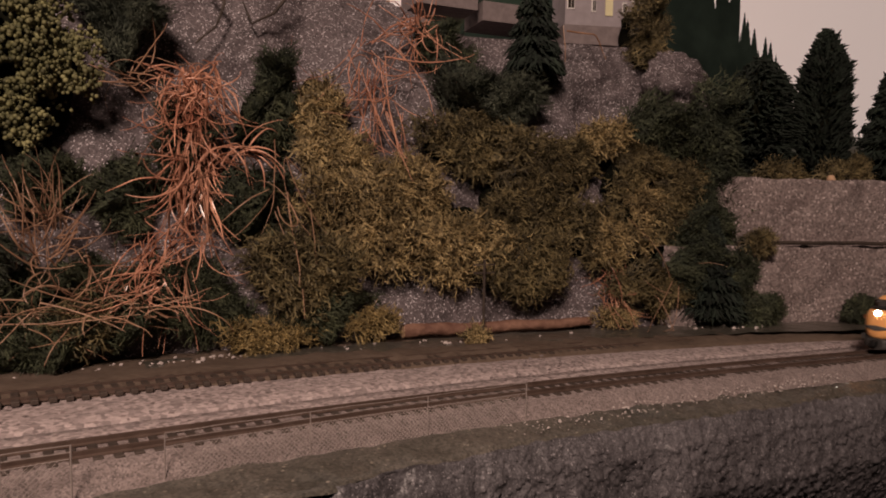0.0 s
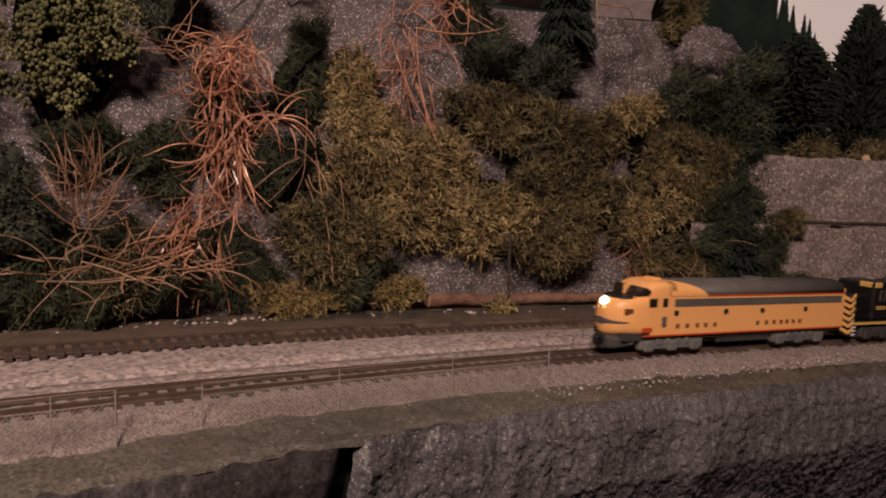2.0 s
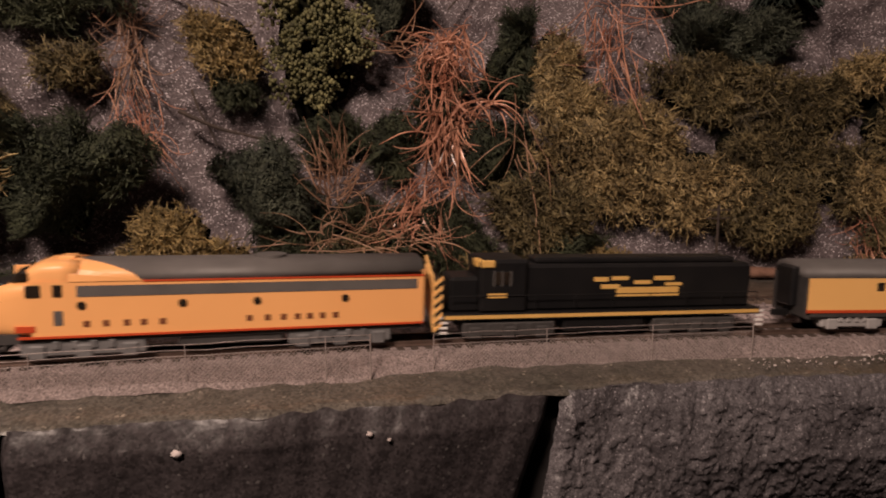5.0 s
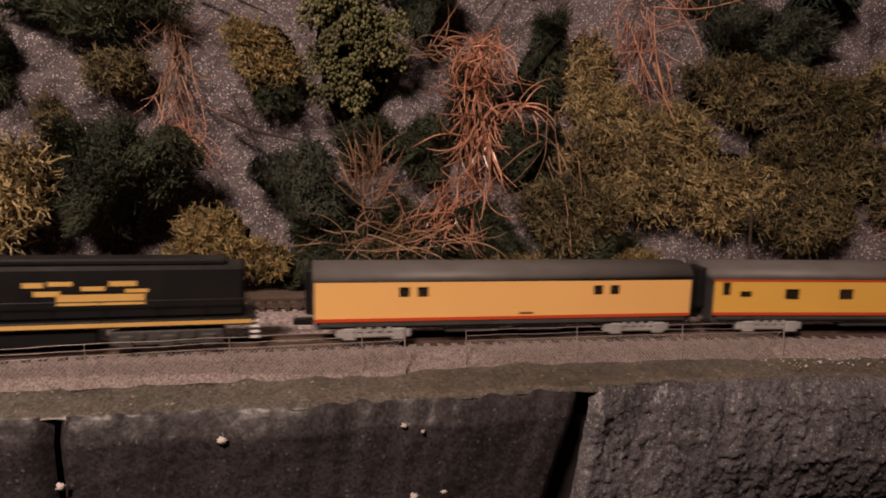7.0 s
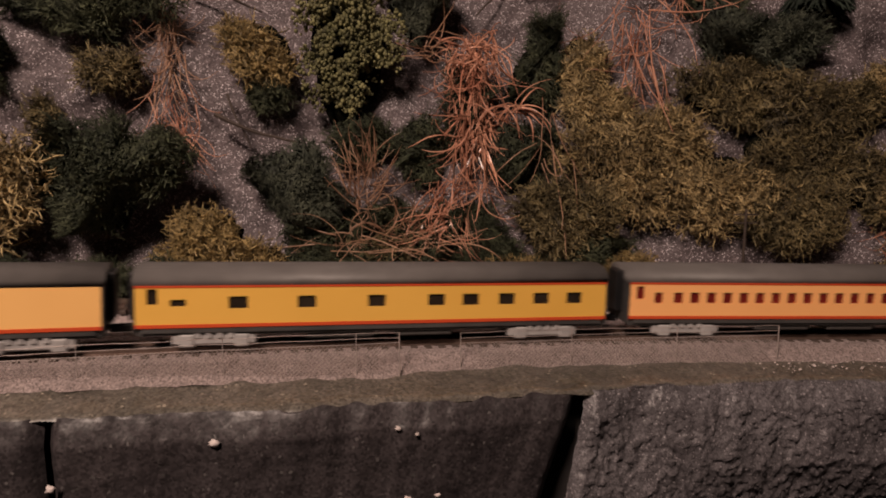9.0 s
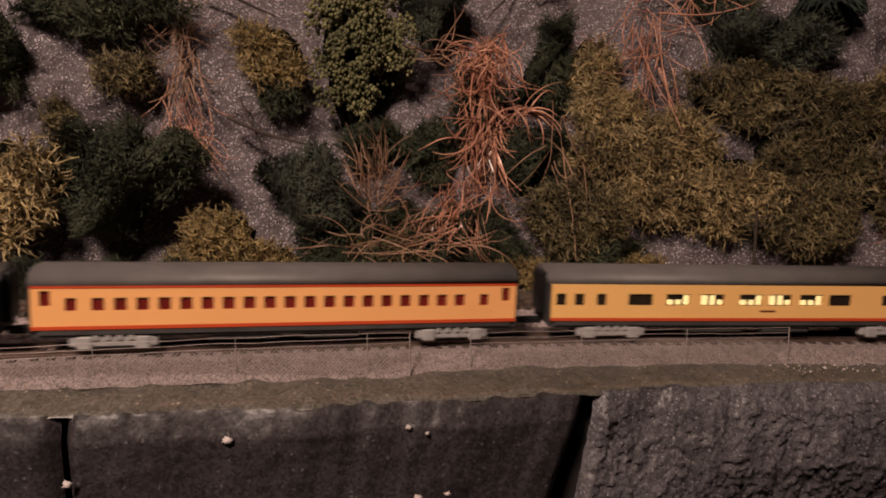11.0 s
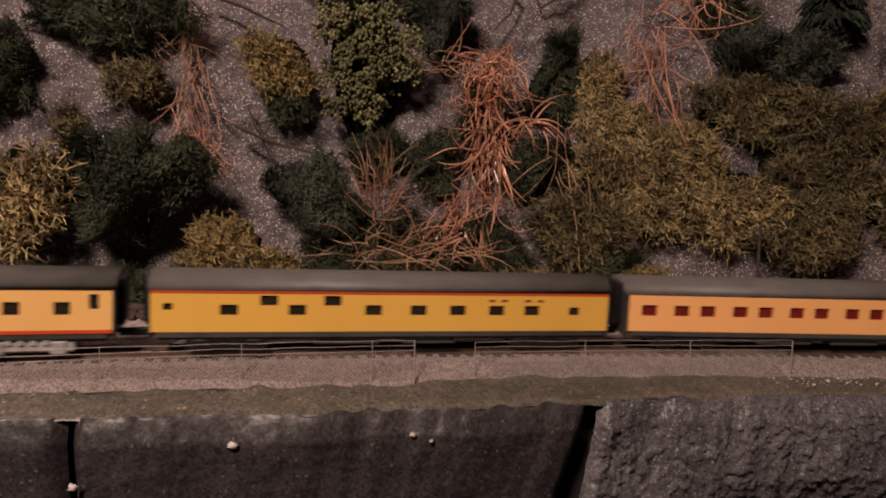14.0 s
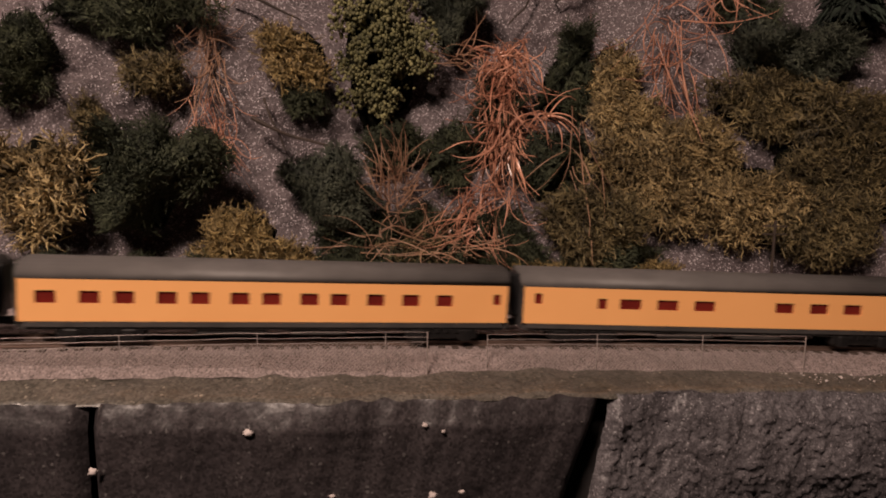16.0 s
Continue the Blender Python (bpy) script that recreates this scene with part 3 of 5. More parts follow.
def leafy(label, x, z, rx, rz, material, n, out=0.0, size=0.0011, name="leafy_shrub", y=None, depth=None):
    """A dense dark shrub of fine sprigs with flecks of leaf."""
    th = moss(label, x, z, rx, rz, material, int(n * 1.25), 0.0066, 0.00030, out, depth, 0.5, name, y)
    c = (x, (hill_y(x, z) if y is None else y) - out, z)
    d = depth or min(rx, rz) * 0.75 + 0.004
    p, w = seeds_on(c, (rx * 1.03, d * 1.03, rz * 1.03), n)
    a = RNG.normal(size=p.shape)
    b = np.cross(a, w)
    a = a / np.linalg.norm(a, axis=1, keepdims=True) * size
    b = b / (np.linalg.norm(b, axis=1, keepdims=True) + 1e-9) * size * 0.5
    v = np.stack([p - a, p + b + w * size * 0.3, p + a, p - b], 1).reshape(-1, 3)
    ob = link_mesh("leaf_cover", v, np.arange(len(v)).reshape(-1, 4), material, th)
    ob["kind"] = "stuff"
    uneven(th, min(rx, rz))
    return th


def arcs(start, way, k, step, bend, droop=0.0):
    """Curling lines that each bend steadily about an axis of their own."""
    n = len(start)
    axis = RNG.normal(size=(n, 3))
    axis /= np.linalg.norm(axis, axis=1, keepdims=True)
    rate = bend * RNG.normal(size=(n, 1))
    pts, d = [start], way / np.linalg.norm(way, axis=1, keepdims=True)
    for _ in range(k - 1):
        d = d + rate * np.cross(axis, d) + 0.05 * RNG.normal(size=d.shape) + np.array([0, 0, -droop])
        d /= np.linalg.norm(d, axis=1, keepdims=True)
        pts.append(pts[-1] + d * step)
    return np.stack(pts, 1)


def vine(label, x, z, rx, rz, n, material, length=0.05, rad=0.00042, out=0.006, droop=0.02, bend=0.16, down=-0.8, k=14, name="fibre_vine", spread=0.42, lean=0.0):
    """A bundle of long curling fibres; lean: how far its foot runs to the side per metre of drop."""
    th = thing(name, (x, hill_y(x, z), z - rz), label, "vine", "dry fibre vines")
    q = RNG.random(n) * 1.7 - 0.7
    s = np.stack([x + rx * RNG.normal(size=n) * 0.5 - lean * rz * q, np.zeros(n), z + rz * q], 1)
    s[:, 1] = [hill_y(px, pz) - out * (0.4 + RNG.random()) for px, _, pz in s]
    w = np.stack([spread * RNG.normal(size=n) + lean * abs(down), -0.20 + 0.22 * RNG.normal(size=n), down + 0.45 * RNG.normal(size=n)], 1)
    ln = arcs(s, w, k, length / k, bend, droop)
    # stay in front of the hill
    lim = y_foot(ln[..., 0]) + 0.33 * ln[..., 2] - 0.002
    ln[..., 1] = np.minimum(ln[..., 1], lim)
    ln[..., 1] = np.maximum(ln[..., 1], lim - 0.028)
    ln[..., 2] = np.maximum(ln[..., 2], -0.003)
    t = np.linspace(0, 1, k)
    r = rad * (0.5 + 0.8 * RNG.random((n, 1))) * (1 - 0.7 * t ** 2)
    part_n = min(n, 60)
    for i in range(part_n):
        link_mesh("fibre", *tubes(ln[i:i + 1], r[i:i + 1], 5), material, th, smooth=True)
    if n > part_n:
        ob = link_mesh("fibre_rest", *tubes(ln[part_n:], r[part_n:], 4), material, th)
        ob["kind"] = "stuff"
    return th


def branch(label, pts, rad, material=None, sides=6):
    p = np.array(pts, float)
    t = np.linspace(0, len(p) - 1, 16)
    ln = np.stack([np.interp(t, range(len(p)), p[:, i]) for i in range(3)], 1)
    ln += np.array([noise.noise_vector(Vector(q * 60)) for q in ln]) * 0.0015
    ob = link_mesh("dead_branch", *tubes(ln[None], (rad * np.linspace(1, 0.4, 16))[None], sides), material or M_TWIG)
    return tagged(ob, label, "branch")


def bud_tree(label, x, z, rx, rz, n):
    c = np.array((x, hill_y(x, z) - 0.012, z))
    th = thing("bud_tree", (x, hill_y(x, z), z - rz), label, "tree")
    link_mesh("trunk", *tubes(np.array([[(x, c[1] + 0.008, z - rz), (x + 0.001, c[1] + 0.006, z), (x - 0.002, c[1] + 0.004, z + rz)]]), np.array([[0.0018, 0.0014, 0.0008]]), 7), M_TWIG, th)
    # dark filling, painted as the shade behind the buds
    link_mesh("core", *blob((x, c[1] + 0.009, z), (rx * 0.70, 0.010, rz * 0.78), 0.3, 14, 18, 4), M_SHADE_CORE, th, smooth=True)
    p, w = seeds_on(c, (rx, 0.018, rz), n, 0.4, 12)
    keep = [noise.noise(Vector(q * 95)) > -0.22 for q in p]
    p, w = p[np.array(keep)], w[np.array(keep)]
    bv, bf = blob((0, 0, 0), (1, 1, 1), 0.25, 4, 6, 2)
    bv, bf = np.array(bv), np.array(bf)
    sz = 0.00050 + 0.00070 * RNG.random((len(p), 1, 1))
    v = (p[:, None] + bv[None] * sz).reshape(-1, 3)
    f = (bf[None] + (np.arange(len(p)) * len(bv))[:, None, None]).reshape(-1, 4)
    ob = link_mesh("bud_cover", v, f, M_BUD, th, smooth=True)
    ob["kind"] = "stuff"


def conifer(name, label, base, h, r, n, material, shape="cone", droop=0.25, rad=0.00045):
    th = thing(name, base, label, "tree", "conifers")
    b = np.array(base)
    link_mesh("trunk", *tubes((b + np.array([[0, 0, 0], [0.0004, 0, h * 0.5], [0, 0, h * 0.97]]))[None], np.array([[0.0022, 0.0015, 0.0004]]) * (h / 0.08), 7), M_TWIG, th)
    q = RNG.random(n)
    prof = {"cone": lambda t: (1 - t) ** 0.8 * (0.82 + 0.18 * np.sin(t * 42)), "round": lambda t: np.sin(np.pi * np.clip(t * 0.9 + 0.1, 0, 1)) ** 0.6, "column": lambda t: np.clip((1 - t) * 3.0, 0, 1) ** 0.5 * np.clip(t * 6 + 0.3, 0, 1) * (0.92 + 0.08 * np.sin(t * 60))}[shape]
    a = RNG.random(n) * 2 * np.pi
    rr = r * prof(q)
    tip = np.stack([np.cos(a) * rr, np.sin(a) * rr, 0.06 * h + 0.92 * h * q], 1)
    inner = tip * np.array([0.45, 0.45, 1]) + np.array([0, 0, 1]) * rr[:, None] * droop
    mid = (tip + inner) / 2 + 0.06 * r * RNG.normal(size=tip.shape)
    ln = b + np.stack([inner, mid, tip + 0.05 * r * RNG.normal(size=tip.shape)], 1)
    ob = link_mesh("crown", *tubes(ln, rad * (h / 0.08) * np.array([[1.6, 1.9, 0.5]]) * (0.7 + 0.6 * RNG.random((n, 1))), 4), material, th)
    ob["kind"] = "stuff"
    # inner dark shell, coloured as the shade under the boughs
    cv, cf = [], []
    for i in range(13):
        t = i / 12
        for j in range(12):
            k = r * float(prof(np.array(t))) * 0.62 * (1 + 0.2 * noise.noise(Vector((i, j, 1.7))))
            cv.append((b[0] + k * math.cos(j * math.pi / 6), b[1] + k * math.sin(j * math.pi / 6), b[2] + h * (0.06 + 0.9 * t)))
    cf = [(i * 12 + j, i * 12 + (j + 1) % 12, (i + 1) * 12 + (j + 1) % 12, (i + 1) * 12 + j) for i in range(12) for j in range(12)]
    link_mesh("core", cv, cf, M_SHADE_CORE, th)


# left part of the hill
leafy("dark green bushy shrub against the grit", -0.1730, 0.108, 0.0150, 0.0260, M_GREEN, 1300, 0.004)
moss("small ochre lichen bush on the grit", -0.1194, 0.1006, 0.0189, 0.0115, M_OLIVE, 420, out=0.002)
vine("tan and russet fibres hanging down the grit", -0.0935, 0.120, 0.0060, 0.028, 60, M_TAN, 0.032, 0.00030, 0.006, 0.01, 0.20, -1.2, spread=0.10, lean=0.06)
vine("thin russet fibres lying on the grit", -0.0880, 0.080, 0.010, 0.020, 44, M_RED, 0.032, 0.00026, 0.003, 0.02, 0.14, -0.9, spread=0.3, lean=0.25)
moss("golden straw-coloured lichen ball", -0.0532, 0.1141, 0.0222, 0.019, M_STRAW, 620, 0.0075, 0.00038, out=0.004, curl=0.7)
bud_tree("tree of yellow-green bud clusters with a dark heart", -0.008, 0.1125, 0.0265, 0.0455, 5200)
leafy("dark grey-green shrub below the crest", 0.0315, 0.1398, 0.0285, 0.0195, M_TEAL, 1500, 0.004)
leafy("dark green shrub below the crest", -0.13, 0.148, 0.034, 0.022, M_GREEN, 1200, 0.004)
leafy("dark green shrub in the shade below the crest", 0.0, 0.172, 0.05, 0.018, M_GREEN, 1300, 0.004)
moss("large ochre lichen bush with long sprigs", -0.163, 0.0454, 0.0246, 0.0312, M_OCHRE, 800, 0.0078, 0.00048, out=0.006)
leafy("tall bushy dark green shrub", -0.1161, 0.0485, 0.0284, 0.0389, M_GREEN, 3200, 0.010)
leafy("dark blue-green shrub beside the straw ball", -0.0300, 0.0440, 0.0225, 0.019, M_TEAL, 1600, 0.008)
moss("straw-yellow lichen ball at the foot of the hill", -0.0727, 0.022, 0.0232, 0.020, M_STRAW, 900, 0.0068, 0.00036, out=0.010, curl=0.65)
moss("small tuft of straw-coloured lichen", -0.043, 0.012, 0.010, 0.009, M_STRAW, 200, 0.006, 0.00034, out=0.012)
vine("long bundle of russet fibres", 0.0560, 0.088, 0.0090, 0.035, 240, M_RED, 0.032, 0.00040, 0.013, 0.02, 0.13, -1.0, spread=0.26, lean=-0.04)
vine("fan of russet fibres at the top of the bundle", 0.0545, 0.112, 0.013, 0.009, 46, M_RED, 0.018, 0.00044, 0.016, 0.12, 0.12, 0.3, spread=0.65)
vine("spray of curved russet fibres", 0.076, 0.084, 0.006, 0.004, 18, M_RED, 0.024, 0.00045, 0.018, 0.12, 0.08, 0.25, spread=0.7)
vine("upright tan fibre tuft", 0.0010, 0.0440, 0.010, 0.014, 60, M_TAN, 0.028, 0.00030, 0.010, -0.02, 0.15, 0.6, spread=0.35)
vine("tangle of pink-brown fibres along the foot", 0.0120, 0.0190, 0.034, 0.007, 60, M_TAN, 0.034, 0.00030, 0.014, 0.0, 0.17, 0.1, spread=1.0)
vine("russet fibres trailing to the tangle", 0.044, 0.036, 0.014, 0.014, 80, M_RED, 0.032, 0.00033, 0.014, 0.03, 0.16, -0.7, spread=0.5, lean=-0.5)
leafy("dark green undergrowth behind the fibres", 0.044, 0.020, 0.040, 0.018, M_GREEN, 1500, 0.000)
leafy("dark green undergrowth beside the bundle", 0.028, 0.064, 0.009, 0.022, M_GREEN, 700, 0.0)
leafy("dark green shrub beside the russet bundle", 0.0903, 0.1078, 0.0195, 0.0274, M_GREEN, 1600, 0.003)
leafy("dark shaded undergrowth below the shrub", 0.080, 0.058, 0.018, 0.030, M_GREEN, 1000, 0.0)
vine("loose pale fibres curling before the moss", 0.094, 0.070, 0.010, 0.022, 10, M_TAN, 0.060, 0.00032, 0.018, 0.02, 0.14, -0.8, spread=0.3)
leafy("dark growth behind the tangle", 0.006, 0.026, 0.034, 0.012, M_GREEN, 1000, -0.003)
leafy("dark growth beyond the end of the tangle", -0.022, 0.020, 0.022, 0.016, M_GREEN, 800, -0.001)
moss("low olive lichen under the tangle", 0.008, 0.012, 0.022, 0.010, M_OLIVE, 500, out=0.004)
leafy("dark growth between the lichen masses", 0.125, 0.068, 0.02, 0.02, M_GREEN, 500, -0.006)
moss("olive lichen between grit and cushion", 0.262, 0.086, 0.021, 0.018, M_OLIVE, 700, out=0.001)
moss("olive lichen on the lower corner", 0.262, 0.048, 0.018, 0.022, M_OLIVE, 700, out=0.002)
# added dark mass that stands in for the shadow of a hollow
leafy("dark shrub added in place of the shadowed hollow under the crest", -0.126, 0.137, 0.040, 0.018, M_GREEN, 900, 0.010)
leafy("dark growth behind the russet bundle", 0.055, 0.085, 0.018, 0.038, M_GREEN, 1300, -0.004)
leafy("dark growth below the straw lichen ball", -0.046, 0.090, 0.010, 0.006, M_GREEN, 250, -0.002)
leafy("dark growth under the bud tree", 0.002, 0.068, 0.022, 0.012, M_GREEN, 700, 0.000)
leafy("dark trailing growth on the grit", -0.147, 0.079, 0.006, 0.011, M_OLIVE, 200, -0.003)
vine("fine tan fibres beside the russet fan", 0.034, 0.112, 0.010, 0.005, 14, M_TAN, 0.034, 0.00030, 0.012, 0.02, 0.25, 0.0, spread=0.9)
# the large lichen mass
moss("large rounded ochre lichen mass", 0.150, 0.0600, 0.046, 0.034, M_OCHRE, 3000, out=0.004, depth=0.022)
moss("olive lichen mass at the foot of the hill", 0.1006, 0.030, 0.0331, 0.025, M_OLIVE, 1700, out=0.006)
moss("orange-ochre lichen on the upper slope", 0.1173, 0.1090, 0.0195, 0.022, M_OCHRE, 850, out=0.003)
moss("ochre lichen on the middle slope", 0.128, 0.086, 0.024, 0.018, M_OCHRE, 900, out=0.003)
moss("ochre lichen growing below the bare rocks", 0.185, 0.045, 0.036, 0.022, M_OCHRE, 1500, out=0.005)
moss("olive-brown lichen spread over the upper slope", 0.1958, 0.0936, 0.034, 0.018, M_OLIVE, 1300, out=0.004)
moss("olive lichen mass beside the ochre one", 0.2296, 0.0600, 0.042, 0.034, M_OLIVE, 2400, out=0.004, depth=0.02)
moss("olive-brown lichen low down on the slope", 0.212, 0.030, 0.036, 0.020, M_OLIVE, 1400, out=0.004)
vine("thin russet loops over the upper lichen", 0.146, 0.124, 0.013, 0.024, 46, M_RED, 0.060, 0.00034, 0.012, 0.0, 0.22, -0.9, spread=0.3)
vine("russet fibre tuft at the crest", 0.172, 0.154, 0.013, 0.008, 46, M_RED, 0.03, 0.00036, 0.014, 0.05, 0.2, 0.1, spread=0.7)
leafy("grey-green shrub on the upper slope", 0.2081, 0.1210, 0.038, 0.024, M_TEAL, 2300, 0.004)
leafy("dark shrub below the crest", 0.190, 0.150, 0.020, 0.014, M_GREEN, 700, 0.002)
# right part of the hill
moss("orange-brown lichen cushion on the upper slope", 0.2828, 0.1026, 0.0240, 0.0135, M_OCHRE, 700, out=0.004)
leafy("olive shrub at the crest", 0.3282, 0.168, 0.0197, 0.026, M_OLIVE, 900, 0.0)
leafy("dark shrub below the boulder", 0.3252, 0.108, 0.0259, 0.0222, M_GREEN, 1300, 0.002)
leafy("tall dark shrub at the corner of the hill", 0.352, 0.0900, 0.026, 0.052, M_GREEN, 2400, 0.004)
moss("olive lichen at the corner of the hill", 0.3281, 0.0717, 0.0253, 0.0270, M_OLIVE, 1200, out=0.002)
moss("narrow strip of pale ochre lichen", 0.2964, 0.0546, 0.0125, 0.0240, M_OCHRE, 420, out=0.004)
moss("olive lichen above the fir", 0.318, 0.048, 0.022, 0.016, M_OLIVE, 600, out=0.002)
leafy("dark undergrowth at the foot", 0.290, 0.018, 0.026, 0.018, M_OLIVE, 800, 0.002)
vine("thin russet twigs at the foot", 0.2697, 0.0200, 0.010, 0.014, 36, M_RED, 0.026, 0.00026, 0.008, 0.02, 0.2)
vine("pale creeper beside the fir", 0.300, 0.018, 0.012, 0.006, 7, M_TAN, 0.045, 0.00028, 0.012, 0.0, 0.15, 0.2, spread=0.9)
leafy("dark green shrub before the wall", 0.357, 0.003, 0.0165, 0.0095, M_GREEN, 700, 0.006, y=y_foot(0.357))
leafy("dark green shrub before the far wall", 0.4258, 0.001, 0.0162, 0.0085, M_GREEN, 600, 0.006, y=y_foot(0.4258))
leafy("olive bush overhanging the wall", 0.356, 0.043, 0.014, 0.005, M_OLIVE, 420, 0.002, y=y_foot(0.352))
leafy("olive bush on the terrace", 0.447, 0.088, 0.022, 0.010, M_OLIVE, 700, y=y_foot(0.447) + 0.035)
leafy("low brown bush on the terrace", 0.405, 0.084, 0.024, 0.008, M_OLIVE, 600, y=y_foot(0.405) + 0.035)
leafy("dark bushy growth beside the fir", 0.322, 0.030, 0.020, 0.030, M_GREEN, 1500, 0.004)
leafy("dark green shrub at the lower corner", 0.338, 0.052, 0.016, 0.026, M_GREEN, 1100, 0.004)
leafy("dark green growth over the corner", 0.352, 0.020, 0.012, 0.020, M_GREEN, 600, 0.002)
moss("russet-brown lichen low at the corner", 0.272, 0.040, 0.014, 0.016, M_OCHRE, 500, out=0.005)
moss("olive lichen below the orange cushion", 0.290, 0.076, 0.014, 0.016, M_OLIVE, 420, out=0.002)
leafy("dark trailing growth beside the cushion", 0.306, 0.090, 0.016, 0.020, M_OLIVE, 600, 0.002)
# low growth at the foot
moss("straw-yellow grass along the foot", 0.0845, 0.0015, 0.027, 0.0075, M_STRAW, 700, 0.006, 0.0003, out=0.004, depth=0.008)
moss("straw-yellow tuft beside the log", 0.1352, 0.004, 0.011, 0.0095, M_STRAW, 300, 0.006, 0.0003, out=0.003, depth=0.008)
moss("brown tuft before the log", 0.180, -0.001, 0.011, 0.004, M_OCHRE, 160, 0.005, 0.0003, depth=0.005, y=0.092)
moss("ochre tuft at the log's far end", 0.272, 0.002, 0.016, 0.006, M_OCHRE, 300, 0.005, 0.0003, out=0.003, depth=0.008)
leafy("dark undergrowth in a hollow at the foot", 0.1092, 0.014, 0.026, 0.014, M_GREEN, 800, 0.0)
leafy("dark undergrowth at the track side", -0.02, 0.006, 0.045, 0.010, M_GREEN, 1300, 0.003, depth=0.012)
leafy("dark undergrowth along the foot", -0.13, 0.004, 0.07, 0.010, M_GREEN, 1500, 0.003, depth=0.012)

branch("dark dead branch lying across the grit", [hill_place(-0.0708, 0.0809, 0.006), hill_place(-0.05, 0.071, 0.008), hill_place(-0.0257, 0.066, 0.006)], 0.0013)
branch("thin dark twig on the grit", [hill_place(-0.066, 0.090, 0.005), hill_place(-0.060, 0.078, 0.006), hill_place(-0.054, 0.064, 0.004)], 0.0007)
branch("dark branch near the crest", [hill_place(-0.09, 0.149, 0.006), hill_place(-0.07, 0.140, 0.008), hill_place(-0.05, 0.133, 0.004)], 0.0012)
branch("forked dark root on the upper grit", [hill_place(0.066, 0.172, 0.004), hill_place(0.074, 0.158, 0.006), hill_place(0.070, 0.146, 0.003), hill_place(0.060, 0.136, 0.002)], 0.0011)
branch("dark root on the upper grit", [hill_place(0.110, 0.172, 0.004), hill_place(0.098, 0.156, 0.006), hill_place(0.088, 0.150, 0.003), hill_place(0.084, 0.162, 0.002)], 0.0010)
branch("pale bent stalk below the house", [hill_place(0.264, 0.165, 0.016), hill_place(0.278, 0.163, 0.02), hill_place(0.288, 0.150, 0.012)], 0.0006, M_TAN)
branch("pale stalk below the house", [hill_place(0.262, 0.168, 0.016), hill_place(0.262, 0.155, 0.014), hill_place(0.263, 0.146, 0.01)], 0.0005, M_TAN)

# trees
conifer("hilltop_fir", "fir with drooping boughs beside the house", (0.249, 0.150, 0.132), 0.085, 0.020, 1500, M_NEEDLE, "cone", 0.5)
conifer("foot_fir", "dark bushy fir at the foot of the hill", (0.330, 0.085, -0.005), 0.062, 0.021, 2000, M_NEEDLE, "cone", 0.3)
conifer("broad_conifer", "broad dark green conifer on the terrace", (0.4045, 0.118, 0.079), 0.082, 0.0265, 1900, M_NEEDLE, "round", 0.1)
conifer("column_cypress", "tall dark columnar cypress on the terrace", (0.449, 0.1035, 0.079), 0.104, 0.0185, 2200, M_NEEDLE, "column", -0.3)
conifer("terrace_fir", "dark fir on the terrace", (0.492, 0.088, 0.079), 0.075, 0.026, 1500, M_NEEDLE)

# boulder, log, pole
bl = link_mesh("boulder", *blob(hill_place(0.3362, 0.1393, 0.006), (0.021, 0.014, 0.0165), 0.35, 20, 28, 9), M_GRANITE, smooth=True)
tagged(bl, "grey-pink granite grit boulder", "rock")
lg = thing("log", (0.204, 0.109, -0.0035), "fallen brown log with pale scarred bark", "log")
lx = np.linspace(0, 1, 24)
ll = np.stack([0.151 + 0.106 * lx, 0.1125 - 0.012 * lx + 0.0006 * np.sin(lx * 9), -0.0008 + 0.0004 * np.sin(lx * 14)], 1)
link_mesh("bark", *tubes(ll[None], (0.0034 * (1 - 0.25 * lx) * (1 + 0.06 * np.sin(lx * 37)))[None], 12), M_BARK, lg, smooth=True)
link_mesh("cut_end", *cylinder((0.1510, 0.1125, -0.0008), 0, 0.0031, 0.0006, 12), M_WOODEND, lg)
po = thing("telegraph_pole", (0.188, 0.098, -0.005), "thin dark telegraph pole with crossarms", "pole")
link_mesh("shaft", *cylinder((0.188, 0.098, 0.015), 2, 0.0007, 0.040, 8), M_TWIG, po)
for z in (0.032, 0.028):
    link_mesh("crossarm", *box(0.182, 0.194, 0.0976, 0.0984, z, z + 0.0007), M_TWIG, po)
st = tagged(link_mesh("orange_knob", *blob((0.424, y_foot(0.424) + 0.018, 0.0815), (0.0026, 0.0026, 0.0026), 0.2, 8, 10, 3), M_WOODEND, smooth=True), "small pale cut stump on the wall", "stump")


tagged(link_mesh("verge_lump", *blob((-0.107, y_track(-0.107) - 0.017, -0.004), (0.004, 0.003, 0.0035), 0.5, 10, 14, 8), M_BARK, smooth=True), "small tan lump of earth beside the fence", "lump")


def chips(name, label, n, xr, off, zr, size, material=M_PALE, base=y_foot, face=False):
    v, f = [], []
    for _ in range(n):
        x = RNG.uniform(*xr)
        s = size * (0.4 + 1.2 * RNG.random() ** 2)
        y = base(x) + RNG.uniform(*off)
        bv, bf = blob((x, y, RNG.uniform(*zr)), (s, s * 0.7, s * 0.6), 0.6, 4, 6, int(RNG.integers(90)))
        v, f = merge((v, f), (bv, bf))
    return tagged(link_mesh(name, v, f, material), label, "chips", kind="stuff")


